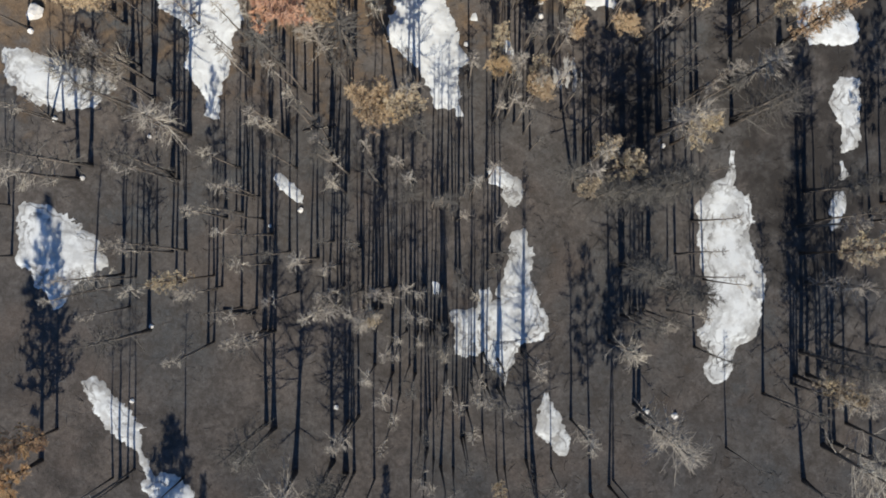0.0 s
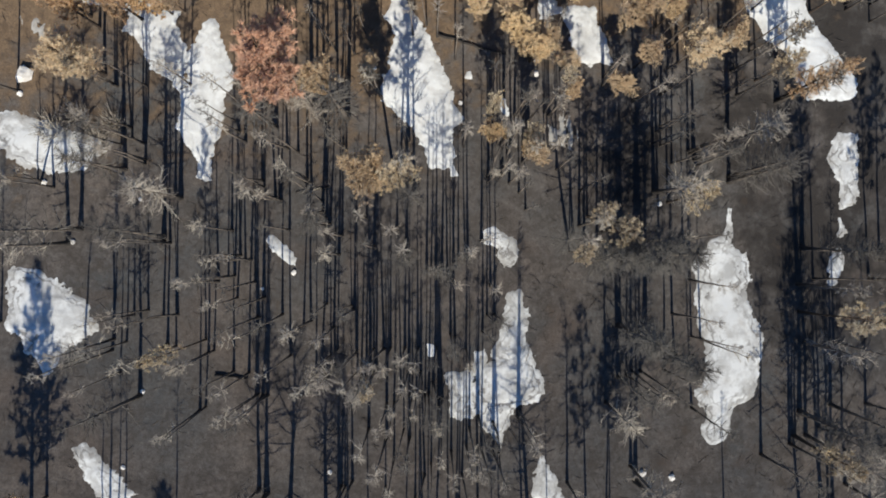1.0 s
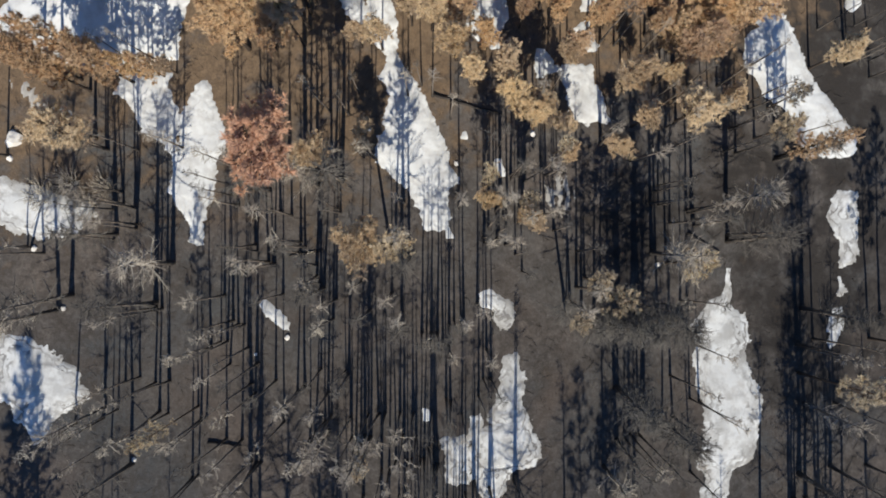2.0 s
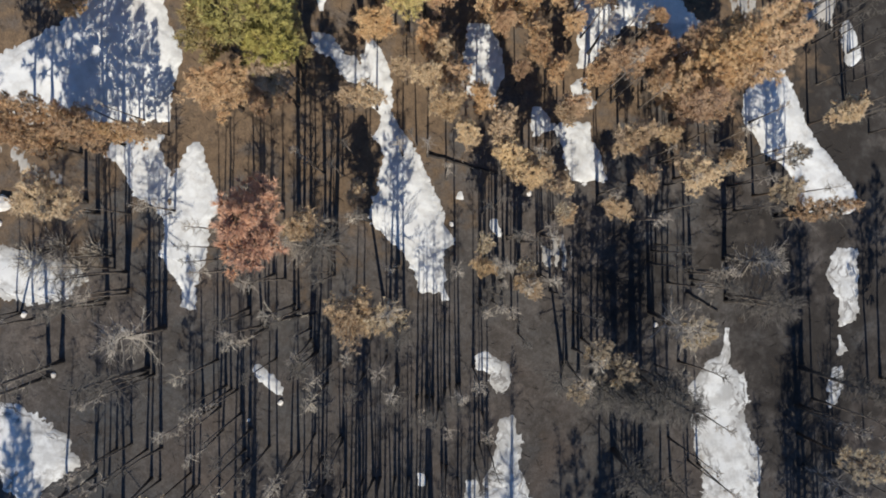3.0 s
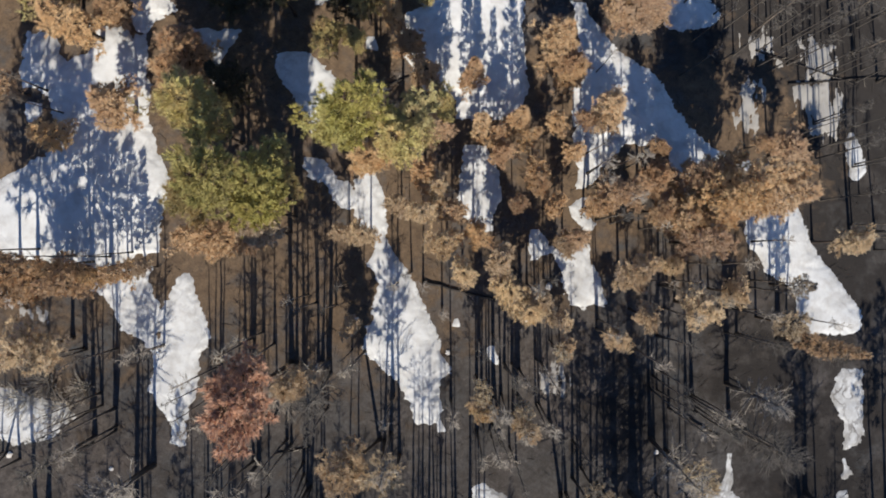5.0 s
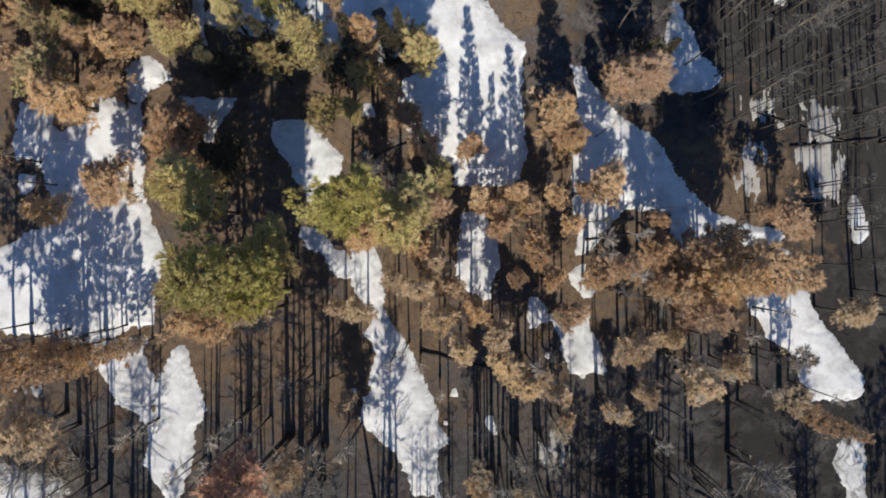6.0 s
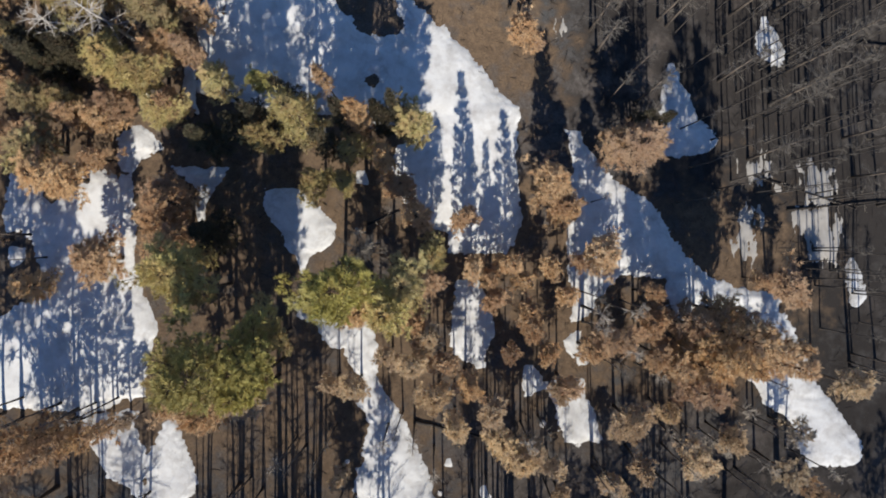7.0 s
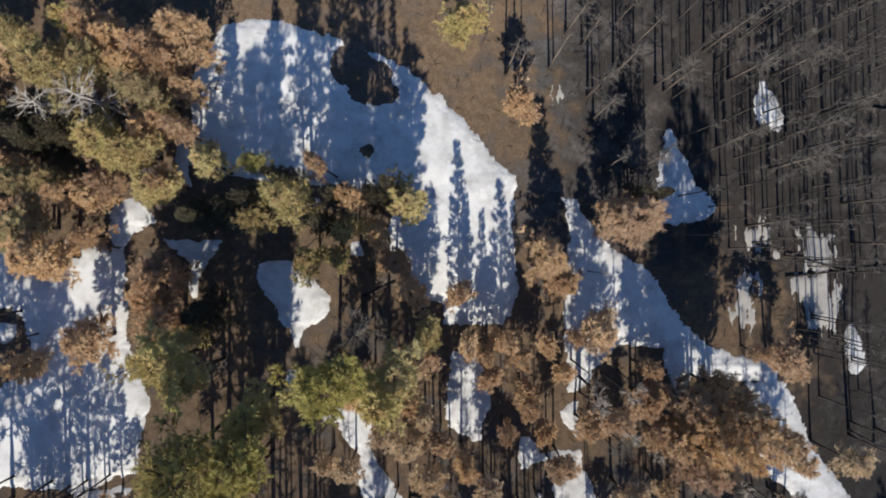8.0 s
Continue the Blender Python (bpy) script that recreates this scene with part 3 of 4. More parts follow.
def bare_tree(seed, kind):
    """A burned pine, 12 m high: charred trunk, bare limbs with side twigs. kind: p pole with a small top, b branchy, w wide, s bleached snag, d dense with charred twigs."""
    rng = random.Random(seed)
    tree = new({"p": "burned_pole_pine", "b": "burned_pine", "w": "burned_pine", "s": "bleached_snag", "d": "burned_pine"}[kind])
    pale = M_BLEACHED if kind == "s" else M_GREY_TWIG if kind == "d" or seed % 3 == 0 else M_TWIG
    low, reach, count, heavy = {"p": (0.72, 0.6, 15, 2), "b": (0.5, 1.0, 40, 9), "w": (0.42, 1.55, 52, 10), "s": (0.35, 1.8, 30, 6), "d": (0.3, 1.25, 150, 6)}[kind]
    tm, pts = trunk_mesh(rng, 12.0, {"p": 0.112, "b": 0.14, "w": 0.175, "s": 0.16, "d": 0.19}[kind], M_BLEACHED if kind == "s" else M_CHAR, rng.uniform(0.05, 0.3))
    part("trunk", tm, tree, "charred black trunk, bleached towards the top" if kind != "s" else "")
    for i in range(heavy):
        u = rng.uniform(0.2 if kind in "bw" else low - 0.1, 0.85)
        a = i * 2.4 + rng.uniform(-0.5, 0.5)
        vs, fs, tvs, tfs = [], [], [], []
        way = Vector((math.cos(a), math.sin(a), rng.uniform(-0.2, 0.4)))
        length = reach * rng.uniform(0.8, 1.3) * (1.2 - 0.5 * u)
        limb_mesh(vs, fs, rng, along(pts, 12 * u), way, length, int(8 + 6 * reach))
        limb = part("limb", mesh("limb", vs, fs, pale), tree)
        fork = along(pts, 12 * u) + way * length * 0.3
        tip = fork + (way + Vector((-way.y, way.x, 0.3)) * rng.choice((-0.8, 0.8))).normalized() * length * 0.6
        tube(tvs, tfs, [fork, fork.lerp(tip, 0.5) + Vector((0, 0, 0.05)), tip], [0.018, 0.014, 0.006], 3)
        part("twig", mesh("twig", tvs, tfs, pale), limb)
    vs, fs = [], []
    for i in range(count):
        u = 1 - (1 - low) * rng.random() ** 1.5 - 0.01
        a = i * 2.4 + rng.uniform(-0.5, 0.5)
        taper = 0.45 + 0.75 * min(1, (1 - u) / (1 - low) * 1.6)
        limb_mesh(vs, fs, rng, along(pts, 12 * u), Vector((math.cos(a), math.sin(a), rng.uniform(-0.1, 0.55))), reach * taper * rng.uniform(0.5, 1.1), int(7 + 4 * reach))
    part("crown", mesh("crown", vs, fs, pale), tree, "bare grey-brown dead twigs")
    return tree


def tuft(vs, fs, at, rng, size, blades, outward):
    """A spiky spray of needle bundles round a twig's end."""
    for _ in range(blades):
        way = (outward * 0.9 + Vector((rng.gauss(0, 0.65), rng.gauss(0, 0.65), rng.gauss(0.25, 0.45)))).normalized()
        side = way.cross(Vector((rng.gauss(0, 0.4), rng.gauss(-0.45, 0.4), rng.gauss(1, 0.3)))).normalized() * size * rng.uniform(0.065, 0.105)
        n = len(vs)
        vs.extend((at - side, at + way * size * rng.uniform(0.7, 1.3), at + side))
        fs.append((n, n + 1, n + 2))


def bough_shape(rng, root, out, length, sparse):
    """One bough: a bowed limb with side shoots, tufts on its outer part. Returns wood and needles, each as verts and faces."""
    wv, wf, nv, nf = [], [], [], []
    bow = Vector((rng.uniform(-0.2, 0.2), rng.uniform(-0.2, 0.2), rng.uniform(0.0, 0.3)))

    def point(s):
        return root + out * (length * s) + bow * (length * s * s)

    tube(wv, wf, [point(0), point(0.5), point(1)], [0.035 + 0.012 * length, 0.03, 0.012], 3)
    flat = out.cross(Vector((0, 0, 1))).normalized()
    tuft(nv, nf, point(1), rng, rng.uniform(0.3, 0.45), 15, out)
    for k in range(max(3, int(5.2 * length * sparse))):
        s = rng.uniform(0.22, 1.0)
        way = (out * 0.75 + flat * (1 if k % 2 else -1) * rng.uniform(0.4, 1.0) + Vector((0, 0, rng.uniform(-0.1, 0.45)))).normalized()
        reach = (0.2 + 0.3 * length * (1.1 - 0.6 * s)) * rng.uniform(0.7, 1.2)
        foot = point(s)
        tip = foot + way * reach
        tube(wv, wf, [foot, tip], [0.022, 0.008], 3)
        for u in (0.45, 1.0):
            tuft(nv, nf, foot.lerp(tip, u), rng, rng.uniform(0.26, 0.42), 15, way)
    return wv, wf, nv, nf


def bough_mesh(name, shapes, needles):
    """Boughs joined into one mesh: wood in the bark's material, tufts in the needles'."""
    verts, faces, slots = [], [], []
    for wv, wf, nv, nf in shapes:
        for slot, vs, fs in ((1, wv, wf), (0, nv, nf)):
            start = len(verts)
            verts.extend(vs)
            faces.extend(tuple(start + i for i in f) for f in fs)
            slots.extend([slot] * len(fs))
    me = mesh(name, verts, faces, needles, False)
    me.materials.append(M_BARK)
    me.polygons.foreach_set("material_index", slots)
    return me


def needled_tree(seed, name, needles, label, cone, lowest):
    """A pine with needles; 12 m high, crown 4 m across. cone: 0 rounded and broken, 1 pointed."""
    rng = random.Random(seed)
    tree = new(name)
    tm, pts = trunk_mesh(rng, 12.0, 0.2, M_BARK, rng.uniform(0.05, 0.3))
    part("trunk", tm, tree, "brown trunk, blackened at the foot")
    low = lowest + rng.uniform(-0.06, 0.06)
    thin_crown = needles is M_TAN
    count = int((34 if thin_crown else 58) + 40 * max(0.0, 0.5 - low))
    shapes, turned = [], rng.uniform(0, 6)
    for i in range(count):
        u = ((i + rng.random()) / count) ** 0.9
        root = along(pts, 12 * (low + (0.985 - low) * u))
        a = turned + i * 2.4 + rng.uniform(-0.45, 0.45)
        lobe = 1 + 0.3 * math.sin(2 * a + seed) + 0.22 * math.sin(3 * a + 2 * seed + 4 * u)
        wide = (1 - cone) * math.sin(math.pi * min(1, 0.24 + 0.72 * u)) ** 0.75 + cone * (1 - u) ** 0.8
        length = max(0.3, 1.85 * wide * lobe * rng.uniform(0.6, 1.2))
        out = Vector((math.cos(a), math.sin(a), rng.uniform(-0.2, 0.25) + 0.35 * u)).normalized()
        shapes.append((length, bough_shape(rng, root, out, length, 0.7 if thin_crown else 1.0)))
    shapes.sort(key=lambda s: s[0])
    crown = part("crown", bough_mesh("crown", [s for _, s in shapes[:-3]], needles), tree, label)
    for _, s in shapes[-3:]:
        part("bough", bough_mesh("bough", [s], needles), crown)
    return tree


def drop_template(tree):
    for o in (*tree.children_recursive, tree):
        bpy.data.objects.remove(o)


BARE = {k: [bare_tree(10 + 31 * i + ord(k), k) for i in range(n)] for k, n in (("p", 8), ("b", 5), ("w", 5), ("s", 2), ("d", 3))}
KINDS = {
    "B": ("scorched_pine", M_BROWN, "dry rust-brown needles", "scorched pine with rust-brown dry needles on burned ground", (0.15, 0.35, 0.6, 0.1, 0.7, 0.25), 0.56),
    "T": ("scorched_pine", M_TAN, "thin pale tan needles", "scorched pine with thin pale tan needles among bare twigs", (0.1, 0.3, 0.5), 0.5),
    "O": ("fading_pine", M_OLIVE, "olive needles turning brown", "half-scorched pine with olive needles turning brown", (0.1, 0.3, 0.6, 0.2), 0.42),
    "G": ("green_pine", M_GREEN, "living yellow-green needles", "tall living pine with yellow-green needles", (0.1, 0.25, 0.2), 0.58),
    "H": ("fading_pine", M_OLIVE, "olive needles turning brown", "tall half-scorched pine with a high olive-brown crown", (0.1, 0.25, 0.2), 0.62),
    # K: mostly stand-ins for shaded gaps, near-black so they read as shade.
    "K": ("dark_fir", M_DARK_SHADE, "near-black needles, dark like the shaded gaps", "near-black fir with dense needles, most added to deepen shade", (0.75, 0.9), 0.15),
    "C": ("scorched_pine", M_RUST, "dry rust-red needles", "scorched pine with dull rust-red dry needles", (0.15, 0.35, 0.6, 0.1, 0.7, 0.25), 0.56),
    "D": ("scorched_pine", M_RUST, "dense dry rust-brown needles", "broad scorched pine with dense rust-brown needles", (0.2, 0.4, 0.55, 0.3), 0.24),
    "F": ("scorched_fir", M_RUST, "dry rust-brown needles down to the ground", "pointed scorched fir with rust-brown needles", (0.85, 1.0), 0.12),
    "R": ("red_pine", M_RED, "red dead needles", "dead pine with brick-red needles", (0.1, 0.2), 0.64),
}
FULL = {k: [needled_tree(100 + 7 * i + ord(k), v[0], v[1], v[2], cone, v[5]) for i, cone in enumerate(v[4])] for k, v in KINDS.items()}
dice = random.Random(5)


def stand(template, x, y, sx, sz, lean=0.0):
    return copy_thing(template, pose(x, y, ground_height(x, y), dice.gauss(0, 0.9) + lean, dice.gauss(0, 0.9), dice.uniform(0, 360)) @ Matrix.Diagonal((sx, sx, sz, 1)))


def plant_crowned(kind, rows):
    """Rows of x, y, height, crown width in metres."""
    for x, y, h, wide in rows:
        ob = stand(dice.choice(FULL[kind]), x, y, wide / 4.2, h / 12)
        tagged(ob, KINDS[kind][3], "tree", "pines of the stand")


def plant_leaning(kind, x, y, h, wide, tilt):
    """One tree that leans: tilt in degrees, to the east when positive."""
    burned = kind in BARE
    template = (BARE if burned else FULL)[kind][0]
    s = h / 12 if burned else wide / 4.2
    ob = copy_thing(template, pose(x, y, ground_height(x, y), 0, tilt, 0) @ pose(0, 0, 0, 0, 0, dice.uniform(0, 360)) @ Matrix.Diagonal((s, s, h / 12, 1)))
    tagged(ob, "leaning " + (BURNED[kind] if burned else KINDS[kind][3]), "tree", "burned pines of the stand" if burned else "pines of the stand")


BURNED = {
    "p": "slender burned pine with a charred trunk and small twiggy top",
    "b": "burned pine with a charred trunk and many bare branches",
    "w": "large burned pine with a charred trunk and wide bare limbs",
    "d": "tall burned pine with a dense mass of charred twigs",
    "s": "dead tree with bleached pale bare branches",
}


def plant_burned(kind, rows):
    """Rows of x, y, height in metres."""
    for x, y, h in rows:
        s = h / 12 * dice.uniform(0.95, 1.08)
        pool = BARE[kind] if y < 45 or kind in "sd" else BARE[kind][1::3] if kind == "p" else BARE[kind][::3]
        ob = stand(dice.choice(pool), x, y, s * dice.uniform(0.8, 1.25), s)
        tagged(ob, BURNED[kind], "tree", "burned pines of the stand")


FAR_STAND = []


def join_far_stand():
    """The slender burned pines at the edge of the stand, past the three hundred nearest, as one object."""
    verts, faces, slots, mats = [], [], [], [M_GREY_BARK, M_GREY_TWIG]
    for x, y, h in FAR_STAND:
        s = h / 12 * dice.uniform(0.95, 1.08)
        m = pose(x, y, ground_height(x, y), dice.gauss(0, 0.9), dice.gauss(0, 0.9), dice.uniform(0, 360)) @ Matrix.Diagonal((s * 0.8, s * 0.8, s, 1))
        for o in dice.choice(BARE["p"]).children:
            start = len(verts)
            verts.extend(m @ v.co for v in o.data.vertices)
            for p in o.data.polygons:
                faces.append(tuple(start + i for i in p.vertices))
                slots.append(0 if o.name.startswith("trunk") else 1)
    me = mesh("burned_thicket", verts, faces, mats[0])
    me.materials.append(mats[1])
    me.polygons.foreach_set("material_index", slots)
    tagged(new("burned_thicket", me), "thicket of slender burned pines with charred trunks", "trees", kind="stuff")


def scatter_sticks(count):
    """Charred twigs and sticks strewn over the soil, as one object."""
    rng = random.Random(21)
    vs, fs = [], []
    for _ in range(count):
        x, y, a, size = rng.uniform(-42, 48), rng.uniform(-28, 72), rng.uniform(0, math.pi), rng.choice((0.3, 0.4, 0.6, 0.8, 1.0)) * rng.uniform(0.6, 1.1)
        pts, rise = [], 0.25 * size * rng.random() ** 3
        for k in (-0.5, 0.0, 0.5):
            px, py = x + math.cos(a) * size * k + rng.uniform(-0.05, 0.05), y + math.sin(a) * size * k + rng.uniform(-0.05, 0.05)
            pts.append(Vector((px, py, ground_height(px, py) + 0.02 + rise * (k + 0.5))))
        r = 0.012 + 0.014 * size * rng.random()
        tube(vs, fs, pts, [r, r, r * 0.5], 3)
    tagged(new("charred_sticks", mesh("charred_sticks", vs, fs, M_CHAR)), "charred twigs and sticks strewn on the soil", "sticks", kind="stuff")


def stone(x, y, r):
    """A pale weathered stone, half sunk in the soil."""
    bm = bmesh.new()
    bmesh.ops.create_icosphere(bm, subdivisions=2, radius=r)
    for v in bm.verts:
        v.co *= 1 + 0.5 * noise.noise(v.co * (1.3 / r) + Vector((x, y, 0)))
        v.co.z *= 0.65
    me = bpy.data.meshes.new("stone")
    bm.to_mesh(me)
    bm.free()
    me.materials.append(M_STONE)
    ob = new("stone", me)
    ob.location = (x, y, ground_height(x, y) + 0.25 * r)
    tagged(ob, "small pale stone lying on scorched soil", "stone", "stones on the slope")


def dry_shrub(x, y, wide, high):
    """A low leafless shrub: many thin stems fanning out of the ground, each with a few side twigs."""
    rng = random.Random(int(abs(x * 17 + y * 5)))
    shrub = new("dry_shrub")
    shrub.matrix_world = pose(x, y, ground_height(x, y), 0, 0, rng.uniform(0, 360))
    vs, fs = [], []
    for i in range(70):
        a, r = i * 2.4, wide / 2 * math.sqrt(rng.random())
        foot = Vector((math.cos(a), math.sin(a), 0)) * r * 0.55
        out = Vector((math.cos(a) * 0.7 * r, math.sin(a) * 0.7 * r, high * rng.uniform(0.6, 1.1))).normalized()
        limb_mesh(vs, fs, rng, foot, out, high * rng.uniform(0.7, 1.2), 5)
    part("twig_clump", mesh("twig_clump", vs, fs, M_TWIG), shrub)
    tagged(shrub, "low dry leafless shrub with tan twigs beside snow", "shrub", "dry shrubs")


def fallen_log(x0, y0, x1, y1, r):
    """A fallen trunk lying on the ground, with stubs of limbs."""
    rng = random.Random(int(abs(x0 * 13 + y0 * 7)))
    log = new("fallen_log")
    log.location = (x0, y0, ground_height(x0, y0))
    vs, fs, pts = [], [], []
    for i in range(9):
        u = i / 8
        x, y = x0 + (x1 - x0) * u, y0 + (y1 - y0) * u
        pts.append(Vector((x - x0 + rng.uniform(-0.06, 0.06), y - y0 + rng.uniform(-0.06, 0.06), ground_height(x, y) - log.location.z + r * 0.8)))
    tube(vs, fs, pts, [r * (1 - 0.06 * i) for i in range(9)], 8)
    fs.append(tuple(range(7, -1, -1)))
    part("trunk", mesh("trunk", vs, fs, M_CHAR), log)
    for i in range(5):
        vs, fs = [], []
        limb_mesh(vs, fs, rng, pts[2 + i], Vector((rng.uniform(-1, 1), rng.uniform(-1, 1), rng.uniform(0.1, 0.6))).normalized(), rng.uniform(0.4, 0.9), 3)
        part("limb", mesh("limb", vs, fs, M_TWIG), log)
    tagged(log, "fallen charred log with limb stubs on bare soil", "log", "fallen logs")


plant_crowned("C", [(-5.9, 51.2, 14.0, 1.7), (-3.6, 48.6, 14.0, 2.1), (1.0, 36.8, 10.0, 3.0), (0.2, 33.3, 7.5, 2.5), (12.1, 42.4, 7.0, 2.4), (10.8, 37.5, 7.0, 1.8), (6.6, 35.1, 7.0, 2.3), (9.3, 34.1, 7.0, 1.9), (9.7, 32.7, 7.5, 2.3), (12.4, 35.3, 7.0, 2.0), (14.1, 30.9, 7.5, 2.7), (16.1, 31.9, 9.0, 3.5), (19.1, 33.0, 8.0, 3.1), (19.1, 35.5, 8.0, 2.0), (19.5, 30.6, 8.0, 2.7), (12.2, 28.3, 8.0, 2.3), (7.8, 31.0, 8.0, 1.7), (10.5, 30.9, 8.0, 1.7), (9.4, 56.8, 6.0, 3.0), (31.5, 35.7, 6.5, 3.3)])
plant_crowned("C", [(29.2, 36.4, 6.0, 2.0), (2.6, 30.6, 8.0, 2.1), (4.3, 28.9, 8.5, 2.3), (13.4, 38.0, 7.0, 1.6)])
plant_crowned("B", [(35.4, 27.9, 9.0, 2.8), (16.2, 20.0, 5.0, 2.4), (18.1, 22.1, 9.0, 2.1), (22.3, 22.7, 9.0, 2.8), (25.4, 23.8, 8.0, 2.0), (11.8, 19.2, 5.0, 1.5), (11.2, 21.7, 6.0, 1.8), (8.4, 22.5, 7.0, 3.0), (6.8, 24.1, 7.0, 2.8), (6.1, 26.4, 8.0, 2.3), (11.6, 27.6, 7.0, 2.0), (17.2, 25.4, 9.0, 3.1), (9.7, 23.2, 7.0, 2.2), (-21.9, 26.1, 4.5, 1.5), (-28.4, 20.4, 9.0, 3.9), (-6.2, 28.8, 7.0, 1.9), (-4.4, 28.6, 8.0, 2.1), (-5.9, 21.1, 5.0, 1.8), (4.6, 15.2, 9.0, 1.9), (8.1, 13.5, 9.0, 2.3)])
plant_crowned("B", [(-8.8, 17.9, 14.0, 2.8), (-0.0, 30.5, 9.0, 2.7), (2.1, 27.9, 9.0, 2.7), (3.4, 25.7, 9.0, 2.3), (-11.1, 28.8, 14.0, 3.1), (-1.8, 30.9, 8.0, 1.9), (1.3, 32.2, 8.0, 2.3), (20.3, 26.0, 8.0, 2.0)])
plant_crowned("T", [(31.2, 24.1, 8.0, 2.2), (29.8, 21.2, 9.0, 2.5), (13.6, 8.4, 10.0, 2.1), (15.0, 7.1, 10.5, 2.6), (33.4, -0.4, 15.0, 3.0), (21.1, 9.7, 12.0, 2.7), (-19.9, -2.3, 14.0, 1.8), (4.5, 16.6, 12.0, 1.7), (7.9, 15.0, 10.0, 1.5), (10.9, 19.5, 10.0, 1.3), (-5.6, -5.4, 12.0, 1.3), (11.9, 5.2, 9.0, 1.8), (4.8, -19.8, 9.0, 1.4), (13.2, -22.0, 16.0, 2.8), (32.5, -11.7, 12.0, 2.6), (40.5, 2.6, 14.0, 2.8), (41.6, 4.4, 14.0, 3.0)])
plant_crowned("O", [(-4.4, 46.9, 9.0, 2.5), (-28.0, 60.7, 9.0, 2.8), (-15.8, 38.8, 9.0, 2.5), (-25.0, 58.5, 10.0, 4.4), (-18.6, 56.8, 11.0, 3.8), (-21.9, 53.3, 9.0, 4.1), (-20.0, 52.5, 9.0, 3.3), (-18.9, 50.0, 7.0, 3.2), (-28.0, 50.3, 8.0, 2.9), (-26.2, 50.4, 7.0, 2.3), (-27.8, 47.0, 8.0, 3.1), (-14.4, 51.5, 9.0, 2.9), (-7.9, 49.2, 14.0, 4.1), (-10.7, 47.3, 11.0, 2.4), (0.5, 48.7, 10.0, 3.2), (-7.3, 44.2, 8.0, 2.6), (1.4, 38.4, 9.0, 2.6)])
plant_crowned("O", [(4.6, 63.1, 7.0, 3.6), (-22.5, 58.7, 10.0, 3.2), (-24.0, 62.1, 9.0, 2.4), (-23.3, -30.8, 12.0, 4.0)])
plant_crowned("G", [(-10.8, 51.8, 10.0, 2.0), (-12.5, 31.8, 22.0, 4.6), (-10.6, 31.7, 18.0, 3.8), (-10.7, 30.2, 17.0, 3.0), (-5.8, 36.0, 17.0, 3.8), (-3.6, 36.0, 19.5, 4.2)])
plant_crowned("O", [(-11.0, 33.4, 12.0, 3.4), (-10.2, 32.6, 10.0, 2.4)])
plant_crowned("D", [(-32.0, 52.0, 8.0, 3.4), (-31.5, 48.5, 7.0, 3.0), (-33.0, 60.0, 9.0, 3.5), (-30.5, 59.0, 9.0, 3.2), (-34.5, 50.0, 8.0, 3.2)])
plant_crowned("O", [(-33.0, 56.0, 9.0, 3.6), (-34.5, 53.5, 9.0, 3.4), (-31.0, 55.5, 8.0, 3.0), (-35.5, 58.0, 9.0, 3.6)])
plant_crowned("H", [(-16.2, 37.6, 13.5, 4.6), (-14.6, 31.6, 18.0, 3.8), (-1.7, 35.2, 16.0, 3.6), (-0.2, 36.6, 14.0, 3.6), (-15.0, 36.4, 12.0, 2.8)])
plant_crowned("D", [(21.8, 33.1, 12.0, 3.5), (22.6, 30.0, 12.0, 4.3), (23.4, 30.9, 18.0, 4.1), (26.1, 30.8, 19.0, 3.9), (22.1, 27.9, 12.0, 3.5), (25.6, 32.3, 13.0, 3.5), (24.5, 34.0, 11.0, 2.4), (24.2, 32.6, 20.5, 3.1), (25.5, 32.1, 19.0, 2.9), (23.0, 31.5, 16.0, 3.0), (20.8, 29.4, 10.0, 2.8), (15.4, 38.6, 10.0, 3.4), (18.4, 47.3, 8.5, 4.9), (16.8, 48.1, 6.0, 2.5), (-22.9, 61.7, 9.0, 3.4), (-18.1, 59.8, 11.0, 3.7), (-16.0, 60.9, 11.0, 4.1), (-16.3, 57.5, 8.0, 2.3), (-26.2, 44.8, 9.0, 3.9), (-23.5, 38.6, 8.0, 3.6)])
plant_crowned("D", [(-28.9, 36.4, 5.0, 2.9), (-18.2, 42.9, 9.0, 3.4), (-17.9, 40.1, 7.0, 2.5), (-17.9, 50.3, 8.0, 2.3), (-23.5, 49.1, 7.0, 2.3), (-16.8, 54.2, 9.0, 2.3), (-3.8, 48.8, 10.0, 1.9), (-2.2, 46.3, 9.0, 2.1), (-21.0, 60.9, 9.0, 3.4), (-17.2, 58.8, 10.0, 2.6), (-20.9, 59.1, 8.0, 2.3), (-26.9, 25.8, 15.0, 2.8), (-25.3, 25.2, 12.0, 2.5), (-22.9, 25.8, 8.0, 1.7), (-28.8, 24.4, 14.0, 2.4), (31.9, 19.5, 14.0, 2.4), (-15.8, 28.3, 12.0, 3.5), (-13.0, 28.6, 10.0, 3.1), (-25.8, 26.0, 11.0, 1.6)])
plant_crowned("D", [(-24.2, 25.6, 9.0, 1.7), (-31.0, 25.9, 15.0, 2.8), (-29.5, 25.3, 16.0, 2.6), (-32.3, 26.4, 15.0, 2.6), (-31.8, 40.1, 9.0, 2.2), (-18.0, 39.8, 8.0, 3.6), (-34.0, -17.9, 17.0, 3.8), (-32.8, -15.3, 13.0, 2.4)])
plant_crowned("D", [(-1.0, 44.0, 7.0, 2.8), (0.5, 41.8, 7.0, 2.6), (-18.6, 43.8, 7.0, 3.0), (-19.5, 41.3, 6.0, 2.6)])
